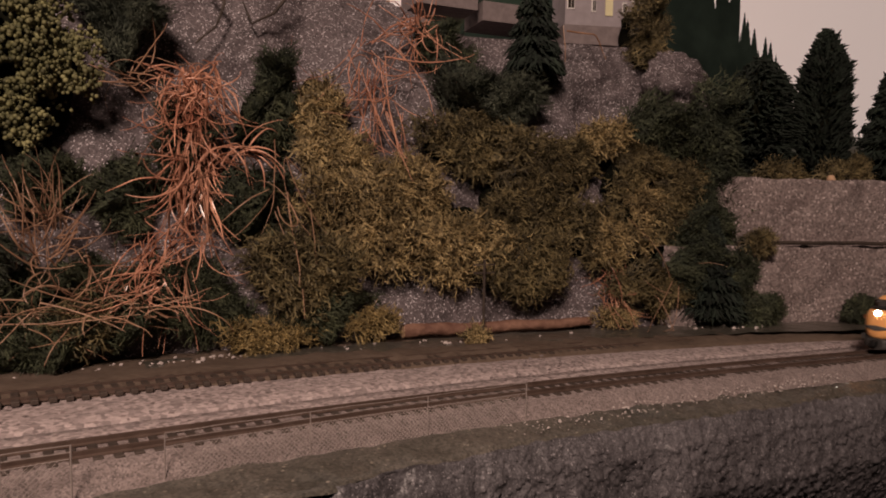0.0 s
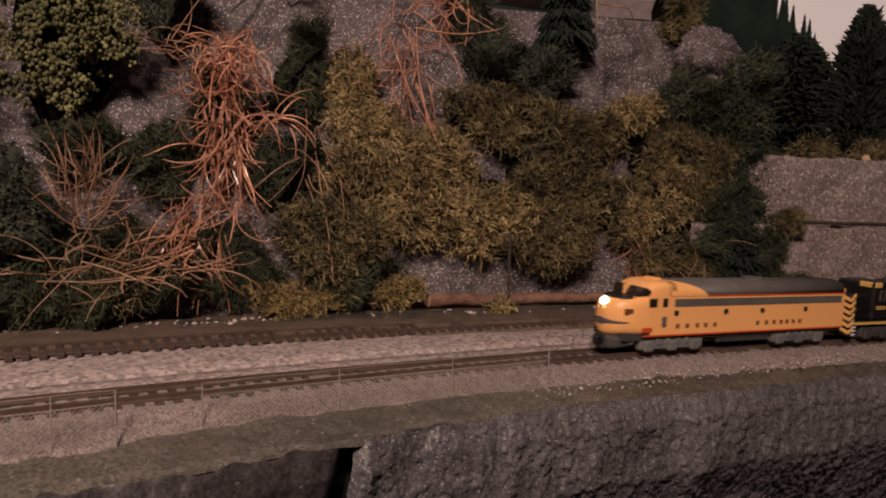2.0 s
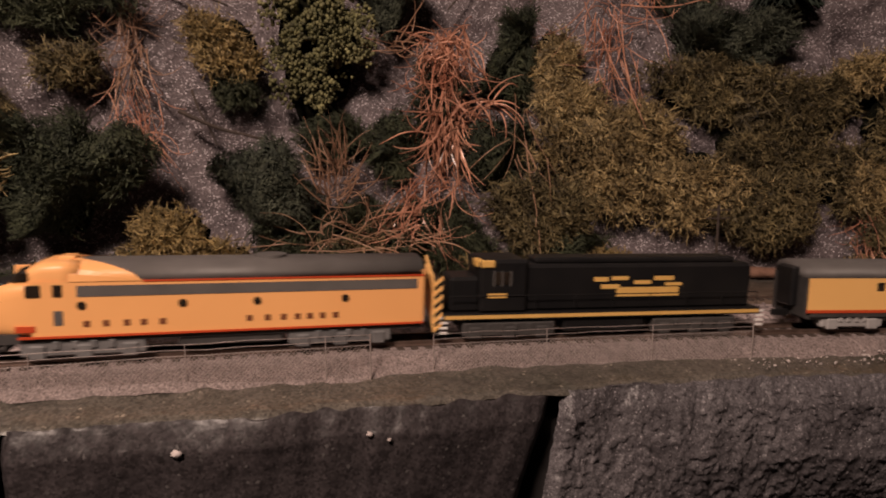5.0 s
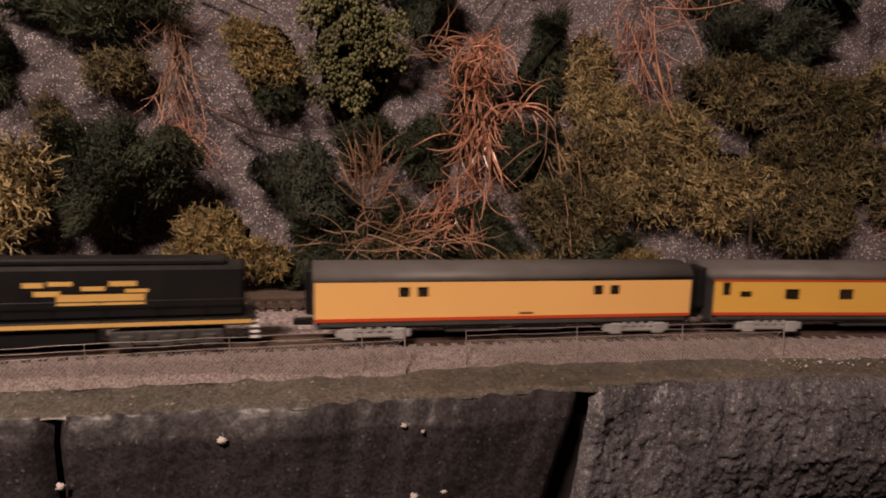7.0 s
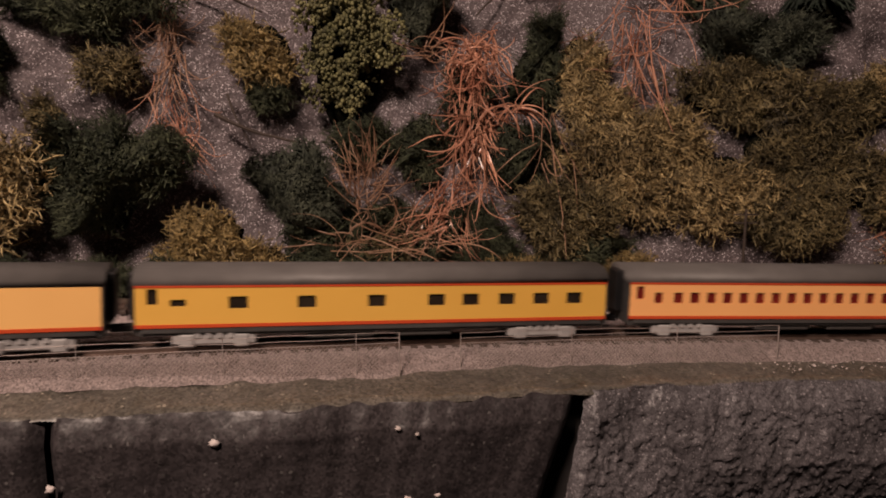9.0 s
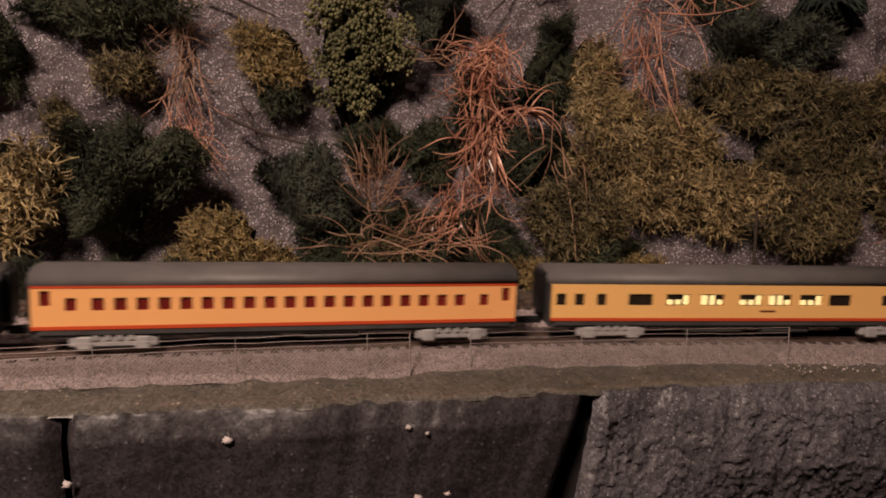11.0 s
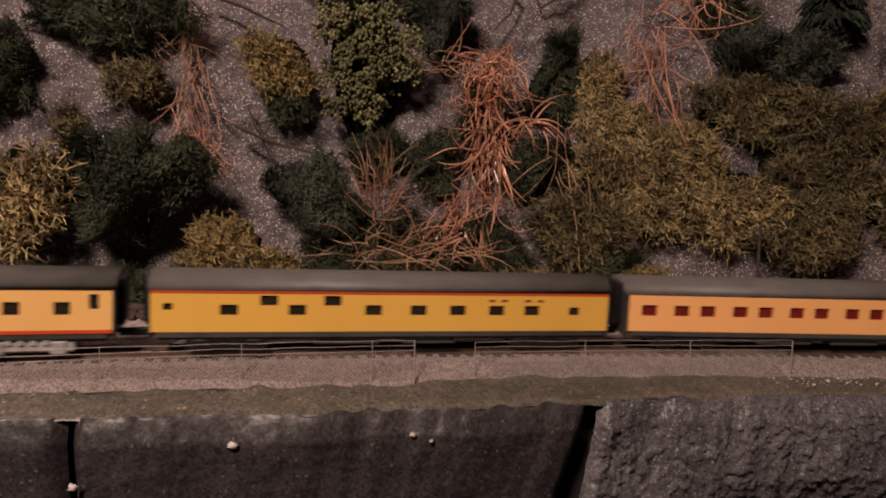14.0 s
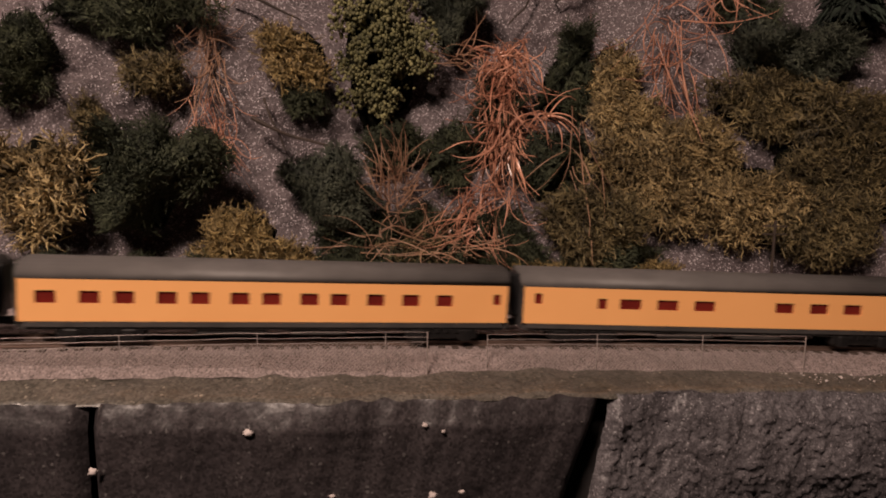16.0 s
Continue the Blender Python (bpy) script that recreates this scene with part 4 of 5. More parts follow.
chips("stone_chips", "pale stone chips along the foot of the hill", 70, (-0.03, 0.075), (-0.014, -0.004), (-0.0046, -0.003), 0.0009)
chips("scattered_chips", "few pale chips on the turf", 30, (0.1, 0.40), (-0.02, -0.006), (-0.0046, -0.0036), 0.0009)
chips("ballast_grit", "loose dark grit on the ballast", 260, (0.0, 0.20), (0.018, 0.05), (-0.0048, -0.0034), 0.00055, M_FOUND, y_track)
chips("verge_grit", "pale grit on the green verge", 330, (0.13, 0.30), (-0.024, -0.014), (-0.0085, -0.0068), 0.00035, M_PALE, y_track)
for x, z, s in ((0.0165, -0.0125, 0.0010), (0.0215, -0.0140, 0.0007), (-0.030, -0.0125, 0.0016), (-0.068, -0.021, 0.0014), (0.019, -0.032, 0.0014), (-0.008, -0.030, 0.0009), (0.027, -0.031, 0.0009)):
    tagged(link_mesh("plaster_chip", *blob((x, lip(x) - 0.0035 + 0.06 * (z + 0.0078), z), (s * 0.9, s * 0.5, s * 0.6), 0.8, 8, 10, int(s * 9000)), M_PALE, smooth=True), "pale chip showing through the dark plaster", "chip", "chips in the rock face")


# ---------------------------------------------------------------- houses on the crest
def house(label, x0, x1, y, z, h, deep, turn, wall_mat, wins, door=None):
    ho = new("model_house")
    ho.matrix_basis = pose(x0, y, z, 0, 0, turn)
    ho["base"] = (0.0, 0.0, 0.0)
    tagged(ho, label, "house", "houses on the crest")
    w = x1 - x0
    link_mesh("foundation", *box(-0.001, w + 0.001, -0.001, deep, -0.012, 0.0), M_FOUND, ho)
    link_mesh("wall", *box(0, w, 0, deep - 0.002, 0.0, h), wall_mat, ho)
    rv = [(-0.002, -0.003, h), (w + 0.002, -0.003, h), (w + 0.002, deep + 0.001, h), (-0.002, deep + 0.001, h), (-0.002, deep / 2, h + deep * 0.45), (w + 0.002, deep / 2, h + deep * 0.45)]
    link_mesh("roof", rv, [(0, 1, 5, 4), (2, 3, 4, 5), (0, 4, 3), (1, 2, 5), (0, 3, 2, 1)], M_GREY, ho)
    for a, b, c, d, kind in wins:
        fr = link_mesh("window", *box(a, b, -0.0006, 0.0004, c, d), M_CREAM if kind == "door" else M_WHITE, ho)
        if kind != "door":
            m = 0.0007
            for q in (0, 1):
                xm = a + m + q * (b - a - m) / 2
                link_mesh("pane", *box(xm, xm + (b - a - 3 * m) / 2 + m * 0.5, -0.0010, -0.0002, c + m, d - m), M_PANE, fr)
    return ho


house("grey clapboard house with a cream door", 0.287, 0.345, 0.172, 0.1795, 0.034, 0.03, -18, M_HOUSEGREY,
      [(0.001, 0.006, 0.010, 0.021, "win"), (0.0175, 0.0205, 0.009, 0.017, "win"), (0.027, 0.032, 0.007, 0.024, "door"), (0.0385, 0.0415, 0.009, 0.016, "win"), (0.045, 0.051, 0.017, 0.025, "win"), (0.0515, 0.054, 0.006, 0.014, "win")])
house("dark green clapboard house with white windows", 0.234, 0.274, 0.185, 0.1900, 0.034, 0.03, -6, M_HOUSEGREEN, [(0.004, 0.009, 0.006, 0.016, "win"), (0.016, 0.021, 0.006, 0.016, "win"), (0.027, 0.032, 0.006, 0.016, "win")])
house("white house on the crest", 0.190, 0.228, 0.187, 0.1950, 0.034, 0.03, -4, M_WHITE, [(0.006, 0.011, 0.012, 0.022, "win"), (0.022, 0.027, 0.012, 0.022, "win")])


# ---------------------------------------------------------------- train
def unit(name, label, category):
    ob = new(name)
    ob.empty_display_size = 0.005
    ob["base"] = (0.0, 0.0, 0.0)
    return tagged(ob, label, category, "passenger train")


def truck(parent, xc, axles, span, material):
    tk = link_mesh("truck", *merge(bevel_box(xc - span / 2 - 0.004, xc + span / 2 + 0.004, -0.0084, -0.0058, 0.0014, 0.0060, 0.0005), bevel_box(xc - span / 2 - 0.004, xc + span / 2 + 0.004, 0.0058, 0.0076, 0.0018, 0.0056, 0.0004),
                   box(xc - 0.003, xc + 0.003, -0.006, 0.006, 0.003, 0.006), *[bevel_box(xc + q - 0.0020, xc + q + 0.0020, -0.0090, -0.0070, 0.0008, 0.0046, 0.0004) for q in np.linspace(-span / 2, span / 2, axles)],
                   *[bevel_box(xc + q - 0.0008, xc + q + 0.0008, -0.0089, -0.0070, 0.0034, 0.0056, 0.0002) for q in np.linspace(-span / 2 * 0.6, span / 2 * 0.6, 4)]), material, parent, "pale grey truck side frames" if material is M_TRUCK else "")
    for q in np.linspace(-span / 2, span / 2, axles):
        wh = []
        for s in (-0.0048, 0.0048):
            wh += [cylinder((xc + q, s, 0.0028), 1, 0.0028, 0.0014, 16), cylinder((xc + q, s * 0.86, 0.0028), 1, 0.0034, 0.0004, 16)]
        wh.append(cylinder((xc + q, 0, 0.0028), 1, 0.0006, 0.009, 6))
        link_mesh("wheelset", *merge(*wh), M_STEEL, tk)


def side_wall(x0, x1, z0, z1, y, out, wins, deep=0.0006):
    """A wall sheet with real openings and their reveals; out: -1 or 1, the way it faces."""
    xs = sorted({x0, x1, *[w[0] for w in wins], *[w[1] for w in wins]})
    zs = sorted({z0, z1, *[w[2] for w in wins], *[w[3] for w in wins]})
    v, f = [], []
    for i in range(len(xs) - 1):
        for j in range(len(zs) - 1):
            cx, cz = (xs[i] + xs[i + 1]) / 2, (zs[j] + zs[j + 1]) / 2
            if any(a < cx < b and c < cz < d for a, b, c, d in wins):
                continue
            m = len(v)
            v += [(xs[i], y, zs[j]), (xs[i + 1], y, zs[j]), (xs[i + 1], y, zs[j + 1]), (xs[i], y, zs[j + 1])]
            f.append((m, m + 1, m + 2, m + 3))
    yi = y - out * deep
    for a, b, c, d in wins:
        for p, q in (((a, c), (b, c)), ((b, c), (b, d)), ((b, d), (a, d)), ((a, d), (a, c))):
            m = len(v)
            v += [(p[0], y, p[1]), (q[0], y, q[1]), (q[0], yi, q[1]), (p[0], yi, p[1])]
            f.append((m, m + 1, m + 2, m + 3))
    return v, f


def roof_shape(x0, x1, half, z0, z1, n=12):
    v, f = [], []
    for x in (x0, x1):
        for i in range(n + 1):
            a = math.pi * i / n
            v.append((x, -half * math.copysign(abs(math.cos(a)) ** 0.75, math.cos(a)), z0 + (z1 - z0) * math.sin(a) ** 0.8))
    k = n + 1
    f = [(i, i + 1, k + i + 1, k + i) for i in range(n)] + [tuple(range(k))[::-1], tuple(range(k, 2 * k)), (0, k, 2 * k - 1, n)]
    return v, f


HALF, SILL, EAVE, CROWN = 0.0093, 0.0069, 0.0188, 0.0239


def passenger_car(name, label, length, paint, wins, pane=M_PANE, lit=(), stripe=True, truck_mat=M_TRUCK, red_eave=True, letters=()):
    car = unit(name, label, "passenger car")
    L = length
    link_mesh("roof", *roof_shape(0, L, HALF, EAVE, CROWN), M_GREY, car, "dark grey rounded roof", smooth=True)
    for out in (-1, 1):
        y = out * HALF
        link_mesh("side", *side_wall(0.0006, L - 0.0006, SILL, EAVE, y, out, wins), paint, car)
        if out < 0:
            for i, (a, b, c, d) in enumerate(wins):
                wp = link_mesh("window_pane", *box(a - 0.0003, b + 0.0003, y + 0.0006, y + 0.0010, c - 0.0003, d + 0.0003), pane, car)
                if i in lit:
                    for q, e in ((0.06, 0.30), (0.42, 0.62), (0.74, 0.94)):
                        link_mesh("table_lamp_glow", *box(a + (b - a) * q, a + (b - a) * e, y + 0.00045, y + 0.0007, c + 0.0003, c + (d - c) * (0.5 + 0.4 * ((i + int(q * 10)) % 2))), M_LAMPLIT, wp, "glowing lamp seen through the window")
        if stripe:
            link_mesh("sill_stripe", *box(0.0006, L - 0.0006, y - 0.00014, y + 0.00014, SILL - 0.0001, SILL + 0.0009), M_REDLINE, car, "thin red sill stripe")
        if red_eave:
            link_mesh("eave_stripe", *box(0.0006, L - 0.0006, y - 0.00014, y + 0.00014, EAVE - 0.0005, EAVE + 0.0001), M_REDLINE, car, "thin red eave stripe")
        link_mesh("skirt", *box(0.002, L - 0.002, y - out * 0.0004 - 0.0003, y - out * 0.0004 + 0.0003, SILL - 0.0016, SILL), M_DARKGREY, car)
    for x in (0.0, L):
        link_mesh("end_wall", *bevel_box(0.0 if x == 0 else L - 0.0006, 0.0006 if x == 0 else L, -HALF, HALF, SILL - 0.002, EAVE, 0.0002), M_DARKGREY, car)
        link_mesh("diaphragm", *bevel_box(x - 0.0022, x + 0.0022, -0.0045, 0.0045, 0.008, 0.022, 0.0006), M_BLACK, car)
    link_mesh("interior", *box(0.001, L - 0.001, -0.006, 0.006, SILL, EAVE - 0.001), M_BLACK, car)
    link_mesh("underframe", *merge(box(0.001, L - 0.001, -0.0085, 0.0085, SILL - 0.0025, SILL - 0.0005), bevel_box(L * 0.33, L * 0.47, -0.0078, 0.0078, 0.0025, 0.0062, 0.0004), bevel_box(L * 0.52, L * 0.64, -0.0078, 0.0078, 0.0025, 0.0062, 0.0004)), M_DARKGREY, car)
    for x in (-0.003, L + 0.003):
        link_mesh("coupler", *bevel_box(x - 0.003, x + 0.003, -0.001, 0.001, 0.004, 0.0062, 0.0003), M_BLACK, car)
    truck(car, L * 0.15, 2, 0.015, truck_mat)
    truck(car, L * 0.85, 2, 0.015, truck_mat)
    for a, b, c, d in letters:
        link_mesh("letter_board", *box(a, b, -HALF - 0.00012, -HALF + 0.0001, c, d), M_LETTER, car, "dark lettering plate")
    return car


def row(x0, x1, n, w, z0, z1):
    return [(x - w / 2, x + w / 2, z0, z1) for x in np.linspace(x0, x1, n)]


def lofted(stations, m=20):
    """A body through cross-sections (x, half width, bottom, top, squareness)."""
    v, f = [], []
    for x, w, b, t, e in stations:
        zc, hh = (b + t) / 2, (t - b) / 2
        for i in range(m):
            a = 2 * math.pi * (i + 0.5) / m
            c, s = math.cos(a), math.sin(a)
            v.append((x, w * math.copysign(abs(c) ** e, c), zc + hh * math.copysign(abs(s) ** e, s)))
    for i in range(len(stations) - 1):
        for j in range(m):
            f.append((i * m + j, (i + 1) * m + j, (i + 1) * m + (j + 1) % m, i * m + (j + 1) % m))
    f += [tuple(range(m)), tuple(range((len(stations) - 1) * m, len(stations) * m))[::-1]]
    return v, f


def lead_locomotive():
    lo = unit("diesel_locomotive", "yellow streamlined diesel locomotive with grey roof and red stripes", "locomotive")
    L, W = 0.119, 0.0094
    link_mesh("nose", *lofted([(0.0002, 0.0020, 0.0078, 0.0145, 0.9), (0.0008, 0.0038, 0.0068, 0.0176, 0.8), (0.0020, 0.0056, 0.0064, 0.0195, 0.7), (0.0044, 0.0073, 0.0062, 0.0206, 0.6), (0.0078, 0.0085, 0.0064, 0.0210, 0.48), (0.0115, 0.0091, 0.0066, 0.0212, 0.36), (0.0150, W, 0.0067, 0.0214, 0.26), (0.0240, W, 0.0068, 0.0215, 0.22)], 32), M_ORANGE, lo, "rounded yellow bulldog nose", smooth=True)
    link_mesh("cab", *lofted([(0.0100, 0.0070, 0.0190, 0.0206, 0.55), (0.0122, 0.0080, 0.0185, 0.0230, 0.5), (0.0148, 0.0086, 0.0180, 0.0252, 0.46), (0.0178, 0.0090, 0.0180, 0.0264, 0.44), (0.0220, 0.0092, 0.0180, 0.0266, 0.42), (0.0262, 0.0093, 0.0180, 0.0263, 0.42)], 32), M_ORANGE, lo, "yellow cab with sloped windscreen", smooth=True)
    ports = [(0.0268, 0.0151), (0.0514, 0.0151), (0.0708, 0.0151), (0.0954, 0.0151)]
    for out in (-1, 1):
        y = out * W
        link_mesh("side", *side_wall(0.0152, L, 0.0069, 0.0215, y, out, []), M_ORANGE, lo)
        link_mesh("grille_band", *box(0.0258, L - 0.002, y - 0.00012, y + 0.00012, 0.0174, 0.0203), M_GREY, lo, "dark grey grille band")
        link_mesh("red_line", *box(0.0416, L, y - 0.00018, y + 0.00018, 0.0211, 0.0216), M_REDLINE, lo, "red line under the roof")
        link_mesh("sill_line", *box(0.012, L, y - 0.00018, y + 0.00018, 0.0066, 0.0072), M_REDLINE, lo, "red sill line")
        for a, b in ((0.0140, 0.0175), (0.0202, 0.0224)):
            link_mesh("cab_window", *bevel_box(a, b, y - 0.0003 if out < 0 else y - 0.0005, y + 0.0005 if out < 0 else y + 0.0003, 0.0174, 0.0206, 0.0002), M_PANE, lo)
        for x, z in ports:
            link_mesh("porthole", *cylinder((x, y + out * 0.00005, z), 1, 0.0011, 0.0004, 16), M_PANE, lo)
        for i, x in enumerate((0.0279, 0.0325, 0.0375, 0.0416, 0.0463, 0.0687, 0.0736, 0.0780, 0.0819, 0.0853, 0.0889, 0.0927)):
            link_mesh("letter_bar", *box(x - 0.0008, x + 0.0008, y - 0.00014, y + 0.00014, 0.0094, 0.0110), M_LETTER, lo)
        link_mesh("number_plate", *box(0.0115, 0.0160, y - 0.0002, y + 0.0002, 0.0084, 0.0100), M_REDLINE, lo, "small red plate")
        link_mesh("emblem", *box(0.0203, 0.0224, y - 0.00014, y + 0.00014, 0.0100, 0.0138), M_GREY, lo, "small grey emblem")
        link_mesh("number_board", *bevel_box(0.0045, 0.0080, out * 0.0079 - 0.0006, out * 0.0079 + 0.0006, 0.0150, 0.0168, 0.0002), M_LETTER, lo)
    link_mesh("roof", *roof_shape(0.0255, L, W, 0.0214, 0.0264), M_GREY, lo, "dark grey rounded roof", smooth=True)
    for out in (-1, 1):
        wv = []
        for i in range(9):
            x, top = 0.0240 + 0.0022 * i, math.radians(88) * (1 - i / 8) ** 0.8
            for j in range(6):
                q = top * j / 5
                wv.append((x, out * (W + 0.0002) * math.cos(q) ** 0.75, 0.0214 + 0.0052 * math.sin(q) ** 0.8))
        link_mesh("roof_sweep", wv, [(i * 6 + j, i * 6 + j + 1, i * 6 + j + 7, i * 6 + j + 6) for i in range(8) for j in range(5)], M_ORANGE, lo, "yellow sweep behind the cab")
    link_mesh("windscreen", *lofted([(0.0099, 0.0060, 0.0205, 0.0213, 0.4), (0.0110, 0.0078, 0.0207, 0.0231, 0.4), (0.0124, 0.0087, 0.0210, 0.0244, 0.38), (0.0138, 0.0091, 0.0213, 0.0243, 0.36), (0.0147, 0.0089, 0.0215, 0.0238, 0.36)], 24), M_PANE, lo)
    link_mesh("glare_panel", *lofted([(0.0032, 0.0020, 0.0188, 0.0204, 0.7), (0.0045, 0.0052, 0.0190, 0.02085, 0.6), (0.0070, 0.0066, 0.0192, 0.02115, 0.55), (0.0092, 0.0068, 0.0194, 0.0213, 0.5), (0.0104, 0.0050, 0.0196, 0.0210, 0.6)]), M_BLACK, lo, "black panel on the nose before the windscreen", smooth=True)
    link_mesh("windscreen_pillar", *bevel_box(0.0094, 0.0130, -0.0004, 0.0004, 0.0203, 0.0246, 0.0002), M_ORANGE, lo)
    link_mesh("rear_end", *bevel_box(L - 0.0006, L + 0.0004, -W, W, 0.0075, 0.0232, 0.0003), M_ORANGE, lo)
    link_mesh("horn", *bevel_box(0.0205, 0.0245, -0.0030, 0.0030, 0.0258, 0.0272, 0.0004), M_ORANGE, lo)
    link_mesh("roof_fan", *cylinder((0.075, 0, 0.0265), 2, 0.0045, 0.001, 18), M_GREY, lo)
    link_mesh("headlight", *blob((0.0012, 0.0, 0.0186), (0.0013, 0.0016, 0.0015), 0.05, 8, 12, 1), M_HEADLIGHT, lo, "glowing round headlight", smooth=True)
    link_mesh("nose_emblem", *lofted([(-0.0001, 0.0024, 0.0104, 0.0128, 0.8), (0.0006, 0.0041, 0.0105, 0.0128, 0.75), (0.0018, 0.0060, 0.0108, 0.0126, 0.7), (0.0042, 0.0077, 0.0112, 0.0123, 0.6), (0.0066, 0.0083, 0.0115, 0.0121, 0.6)]), M_GREY, lo, "grey wing emblem")
    link_mesh("underframe", *merge(box(0.004, L, -0.0085, 0.0085, 0.0052, 0.0078), bevel_box(0.050, 0.078, -0.0080, 0.0080, 0.0026, 0.0062, 0.0005)), M_DARKGREY, lo)
    link_mesh("pilot", *lofted([(0.0004, 0.0034, 0.0014, 0.0068, 0.6), (0.0030, 0.0064, 0.0014, 0.0070, 0.55), (0.0090, 0.0084, 0.0030, 0.0070, 0.4)]), M_DARKGREY, lo)
    link_mesh("coupler", *bevel_box(-0.0024, 0.002, -0.0014, 0.0014, 0.0026, 0.0060, 0.0006), M_BLACK, lo)
    truck(lo, 0.0270, 3, 0.022, M_BOGIE)
    truck(lo, 0.0945, 3, 0.022, M_BOGIE)
    return lo


def hood_locomotive():
    lo = unit("hood_locomotive", "black hood-type diesel locomotive with yellow striped ends", "locomotive")
    L = 0.1138
    link_mesh("frame", *bevel_box(0.002, L - 0.002, -0.0092, 0.0092, 0.0068, 0.0090, 0.0003), M_BLACK, lo)
    link_mesh("long_hood", *bevel_box(0.0290, L - 0.005, -0.0070, 0.0070, 0.0088, 0.0238, 0.0010), M_BLACK, lo)
    link_mesh("hood_roof", *bevel_box(0.033, L - 0.010, -0.0045, 0.0045, 0.0236, 0.0256, 0.0006), M_BLACK, lo)
    link_mesh("cab", *bevel_box(0.0140, 0.0295, -0.0088, 0.0088, 0.0088, 0.0256, 0.0010), M_BLACK, lo)
    link_mesh("short_hood", *bevel_box(0.0050, 0.0145, -0.0068, 0.0068, 0.0088, 0.0200, 0.0010), M_BLACK, lo)
    for out in (-1, 1):
        y = out * 0.0088
        link_mesh("cab_window", *bevel_box(0.0185, 0.0235, y - 0.0003, y + 0.0003, 0.0178, 0.0218, 0.0002), M_PANE, lo)
        link_mesh("window_frame", *merge(box(0.0181, 0.0185, y - 0.0004, y + 0.0004, 0.0174, 0.0222), box(0.0207, 0.0211, y - 0.0004, y + 0.0004, 0.0174, 0.0222), box(0.0235, 0.0239, y - 0.0004, y + 0.0004, 0.0174, 0.0222)), M_GREY, lo)
        link_mesh("number_plate", *box(0.0165, 0.0225, y - 0.0003, y + 0.0003, 0.0138, 0.0152), M_GILT, lo, "gilt plate")
        link_mesh("side_stripe", *box(0.003, L - 0.003, out * 0.0093 - 0.0001, out * 0.0093 + 0.0001, 0.0074, 0.0085), M_GILT, lo, "yellow stripe along the walkway")
        for a, b, c, d in ((0.0520, 0.0570, 0.0182, 0.0196), (0.0545, 0.0610, 0.0158, 0.0172), (0.0580, 0.0640, 0.0186, 0.0198), (0.0600, 0.0820, 0.0132, 0.0162), (0.0660, 0.0720, 0.0172, 0.0184), (0.0730, 0.0800, 0.0184, 0.0198), (0.0770, 0.0830, 0.0166, 0.0176)):
            link_mesh("logo_shape", *box(a, b, out * 0.0071 - 0.0001, out * 0.0071 + 0.0001, c, d), M_GILT, lo, "gilt logo shape")
        rl = [[(0.004, out * 0.0091, 0.0145), (L / 2, out * 0.0091, 0.0145), (L - 0.004, out * 0.0091, 0.0145)]]
        link_mesh("handrail", *tubes(np.array(rl), np.full((1, 3), 0.00018), 4), M_BLACK, lo)
        for x in np.linspace(0.032, L - 0.004, 7):
            link_mesh("stanchion", *cylinder((x, out * 0.0091, 0.0115), 2, 0.00016, 0.006, 5), M_BLACK, lo)
        for i in range(4):
            link_mesh("step_edge", *box(L - 0.0035, L - 0.001, out * 0.0088 - 0.0004, out * 0.0088 + 0.0004, 0.0028 + i * 0.0016, 0.0034 + i * 0.0016), M_WHITE, lo, "white step edge")
            link_mesh("step_edge", *box(0.0015, 0.004, out * 0.0088 - 0.0004, out * 0.0088 + 0.0004, 0.0028 + i * 0.0016, 0.0034 + i * 0.0016), M_WHITE, lo, "white step edge")
    link_mesh("number_board", *bevel_box(0.0130, 0.0150, -0.0075, -0.0025, 0.0232, 0.0256, 0.0003), M_GILT, lo, "lit gilt number board")
    link_mesh("number_board", *bevel_box(0.0142, 0.0185, -0.0093, -0.0086, 0.0232, 0.0256, 0.0003), M_GILT, lo, "lit gilt number board")
    link_mesh("end_plate", *bevel_box(0.0000, 0.0020, -0.0090, 0.0090, 0.0022, 0.0200, 0.0003), M_BLACK, lo)
    for i in range(6):
        q = 0.0034 + i * 0.0028
        link_mesh("hazard_stripe", [(-0.0003, -0.0092, q), (0.0023, -0.0092, q + 0.0022), (0.0023, -0.0092, q + 0.0036), (-0.0003, -0.0092, q + 0.0014), (-0.0003, -0.0088, q), (0.0023, -0.0088, q + 0.0022), (0.0023, -0.0088, q + 0.0036), (-0.0003, -0.0088, q + 0.0014)],
                  [(0, 1, 2, 3), (4, 7, 6, 5), (0, 4, 5, 1), (1, 5, 6, 2), (2, 6, 7, 3), (3, 7, 4, 0)], M_YELLOW, lo, "yellow hazard stripe")
        link_mesh("hazard_stripe", [(-0.0004, -0.0085, q), (-0.0004, 0.0080, q + 0.006), (-0.0004, 0.0080, q + 0.0074), (-0.0004, -0.0085, q + 0.0014), (0.0002, -0.0085, q), (0.0002, 0.0080, q + 0.006), (0.0002, 0.0080, q + 0.0074), (0.0002, -0.0085, q + 0.0014)],
                  [(0, 1, 2, 3), (4, 7, 6, 5), (0, 4, 5, 1), (1, 5, 6, 2), (2, 6, 7, 3), (3, 7, 4, 0)], M_YELLOW, lo, "yellow hazard stripe")
    link_mesh("fuel_tank", *bevel_box(0.042, 0.070, -0.0080, 0.0080, 0.0022, 0.0068, 0.0006), M_BLACK, lo)
    truck(lo, 0.0240, 3, 0.022, M_DARKGREY)
    truck(lo, 0.0880, 3, 0.022, M_DARKGREY)
    return lo


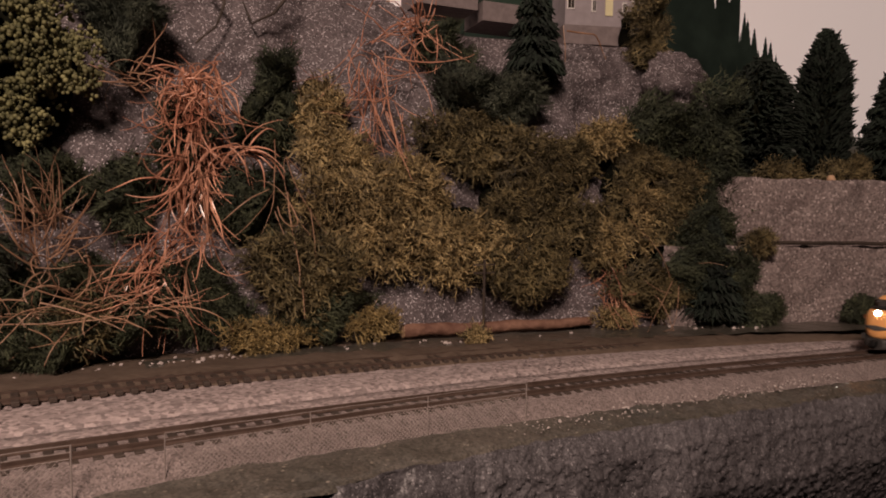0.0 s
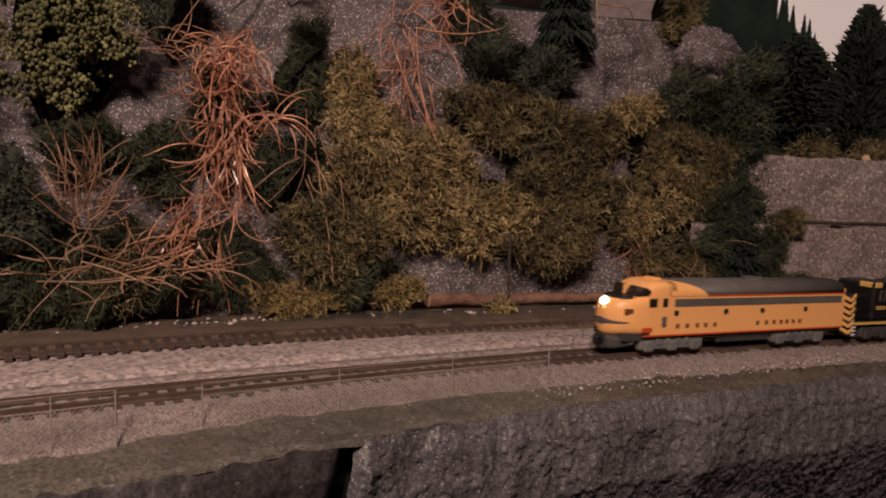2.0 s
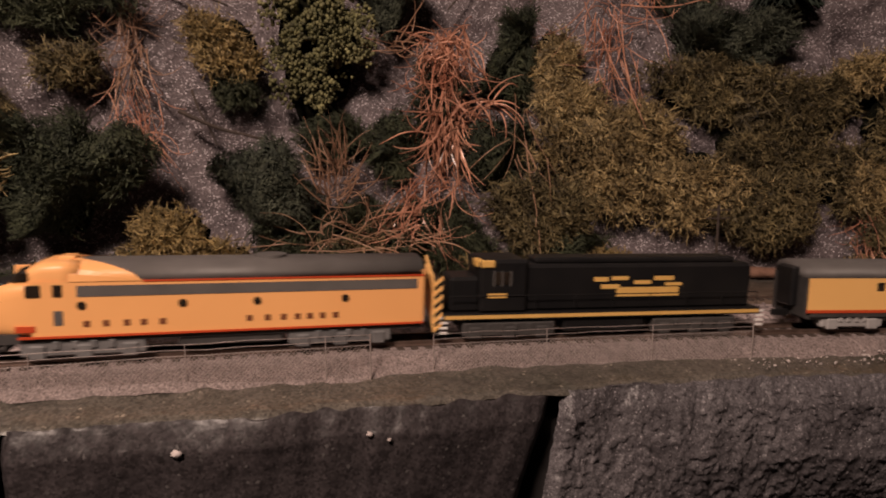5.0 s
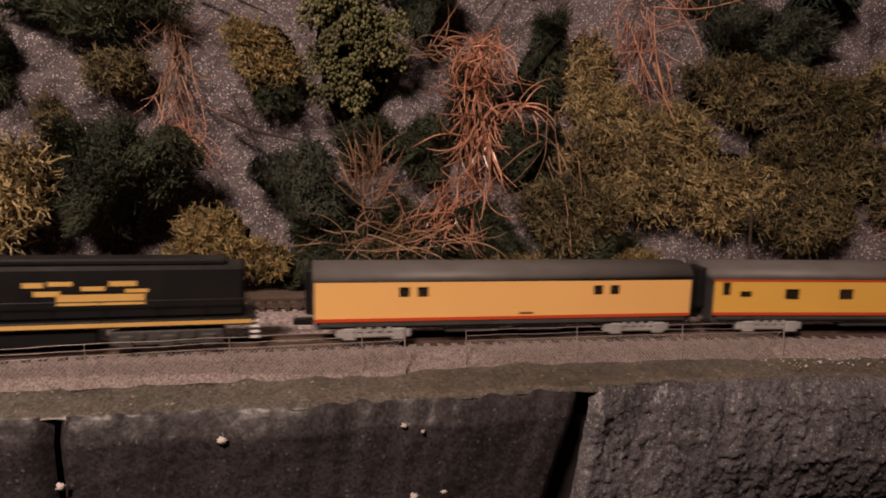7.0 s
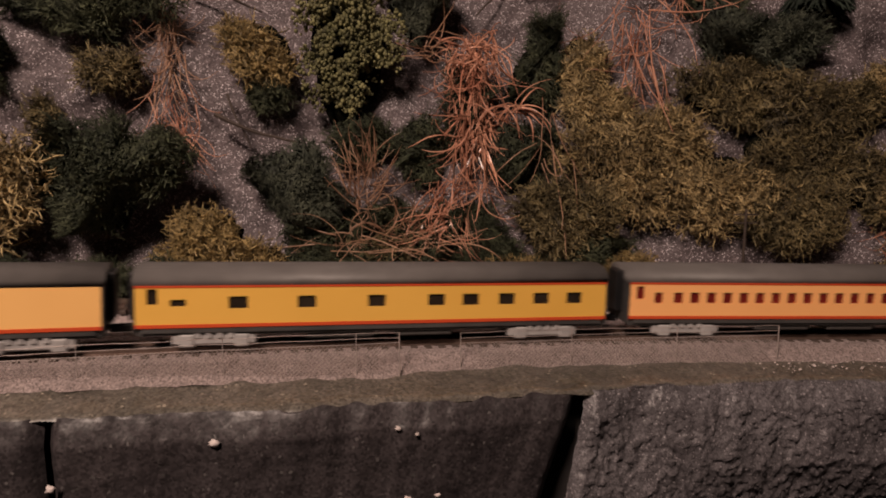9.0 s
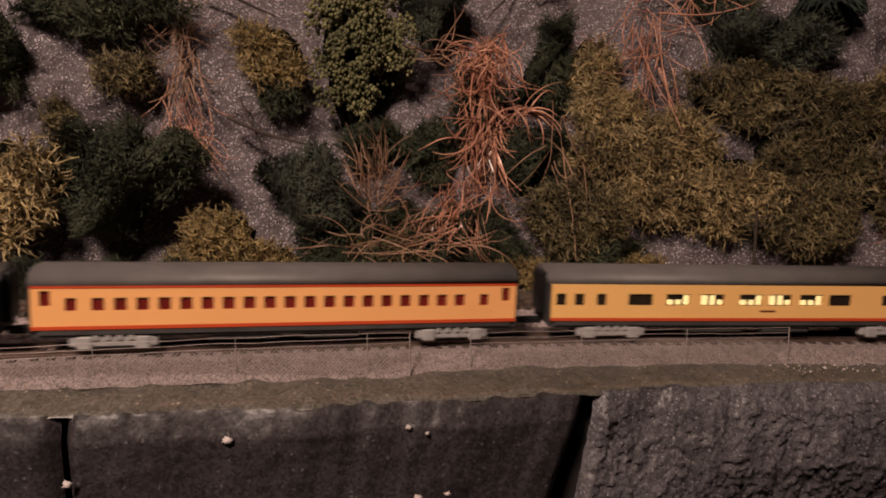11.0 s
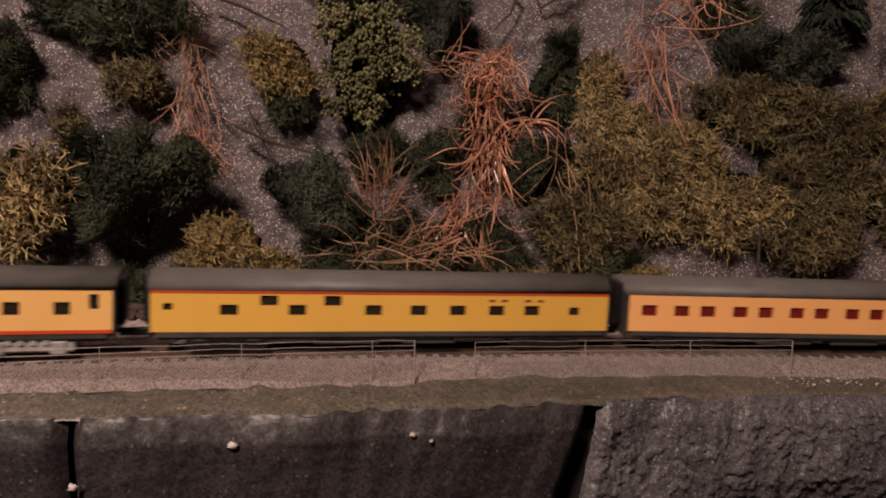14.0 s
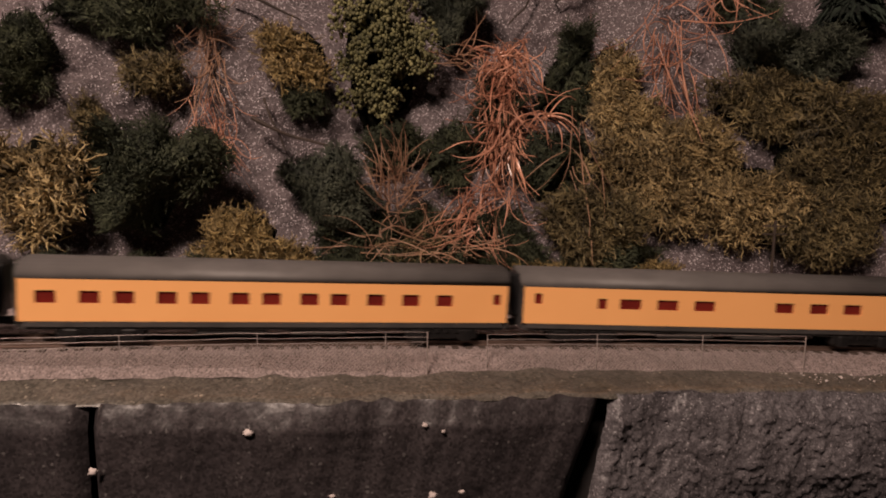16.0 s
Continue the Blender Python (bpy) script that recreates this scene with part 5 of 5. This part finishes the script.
def panes(places, w, z, h):
    """Window openings of one size about the given places."""
    return [(x - w / 2, x + w / 2, z - h / 2, z + h / 2) for x in places]


LEAD = lead_locomotive()
HOOD = hood_locomotive()
BAGGAGE = passenger_car("baggage_car", "yellow baggage car with two pairs of small door windows", 0.1232, M_YELLOW,
                        panes((0.0275, 0.0332, 0.0902, 0.0959), 0.0033, 0.0157, 0.0031), letters=[(0.0640, 0.0685, 0.0084, 0.0090)], red_eave=False)
SLEEPER = passenger_car("sleeping_car", "deep yellow sleeping car with square windows and red stripes", 0.1428, M_GOLD,
                        panes((0.0051,), 0.0028, 0.0157, 0.0044) + panes((0.0119,), 0.0042, 0.0139, 0.0020) + panes((0.0281, 0.0473, 0.0678, 0.0861, 0.0969, 0.1086, 0.1200, 0.1312), 0.0052, 0.0139, 0.0036))
COACH = passenger_car("coach", "yellow coach with a long row of narrow windows and red stripes", 0.1388, M_ORANGE,
                      panes((0.0041, 0.1348), 0.0026, 0.0155, 0.0042) + panes((0.0104, 0.1277), 0.0028, 0.0138, 0.0036) + row(0.0172, 0.1198, 19, 0.0032, 0.0120, 0.0156), pane=M_REDPANE)
DINER = passenger_car("dining_car", "yellow dining car with wide lamp-lit windows", 0.1430, M_YELLOW,
                      panes((0.0039, 0.0100, 0.0173), 0.0032, 0.0138, 0.0038) + panes((0.0305, 0.0433, 0.0551, 0.0687, 0.0790, 0.0902, 0.1007), 0.0082, 0.0138, 0.0038) + panes((0.1180, 0.1300), 0.0040, 0.0138, 0.0036) + panes((0.1378,), 0.0024, 0.0157, 0.0042),
                      lit=(4, 5, 6, 7, 8), letters=[(0.0720, 0.0775, 0.0098, 0.0104)], red_eave=False)
ROOMETTE = passenger_car("roomette_car", "deep yellow sleeping car with staggered square windows", 0.1406, M_GOLD,
                         panes((0.0052,), 0.0026, 0.0143, 0.0020) + panes((0.0219, 0.0412, 0.0637, 0.0775, 0.0899, 0.1024, 0.1140), 0.0050, 0.0134, 0.0031) + panes((0.1284,), 0.0035, 0.0132, 0.0026) + panes((0.0331, 0.0515), 0.0050, 0.0162, 0.0030),
                         stripe=False, truck_mat=M_BLACK, letters=[(x - 0.0010, x + 0.0010, 0.0162, 0.0169) for x in (0.1007, 0.1048, 0.1125, 0.1168)])
PULLMAN = passenger_car("red_curtain_car", "orange-yellow passenger car with red-curtained windows", 0.1412, M_ORANGE,
                        panes((0.0076, 0.0187, 0.0277, 0.0390, 0.0479, 0.0589, 0.0678, 0.0788, 0.0876, 0.0986, 0.1094, 0.1201), 0.0052, 0.0138, 0.0036) + panes((0.1372,), 0.0024, 0.0143, 0.0034), pane=M_REDPANE, stripe=False, truck_mat=M_BLACK, red_eave=False)
LOUNGE = passenger_car("lounge_car", "orange-yellow lounge car with two groups of wide windows", 0.1410, M_ORANGE,
                       panes((0.0054,), 0.0024, 0.0150, 0.0034) + panes((0.0266, 0.1300), 0.0030, 0.0138, 0.0034) + panes((0.0361, 0.0487, 0.0614), 0.0072, 0.0138, 0.0034) + panes((0.0894, 0.1017, 0.1138), 0.0066, 0.0138, 0.0034), pane=M_REDPANE, stripe=False, truck_mat=M_BLACK, red_eave=False)

TRAIN = [(LEAD, -0.0126, 0.119), (HOOD, 0.1110, 0.1138), (BAGGAGE, 0.2399, 0.1232), (SLEEPER, 0.3711, 0.1428), (COACH, 0.5220, 0.1388), (DINER, 0.6725, 0.1430), (ROOMETTE, 0.8250, 0.1406), (PULLMAN, 0.9727, 0.1412), (LOUNGE, 1.1192, 0.141)]
# the place of the leading nose along the track
NOSE = []
for half in range(33):
    q = half / 16 - 1
    NOSE.append((half / 2, -0.3415 + q * (-0.7144 + q * (-0.0156 + q * (-0.0017)))))


def on_track(s):
    """The place on the track at arc length s, which equals x at the curve's apex."""
    x = float(np.interp(s, ARC_S, ARC_X))
    return Vector((x, y_track(x), z_bed(x)))


def motions():
    for ob, back, length in TRAIN:
        rows = []
        for t, s in NOSE:
            p, q = on_track(s + back + 0.18 * length), on_track(s + back + 0.82 * length)
            d = (q - p).normalized()
            o = p - d * 0.18 * length
            rows.append((t, pose(o.x, o.y, o.z, 0, -math.degrees(math.asin(d.z)), math.degrees(math.atan2(d.y, d.x)))))
        walk(ob, rows)


motions()
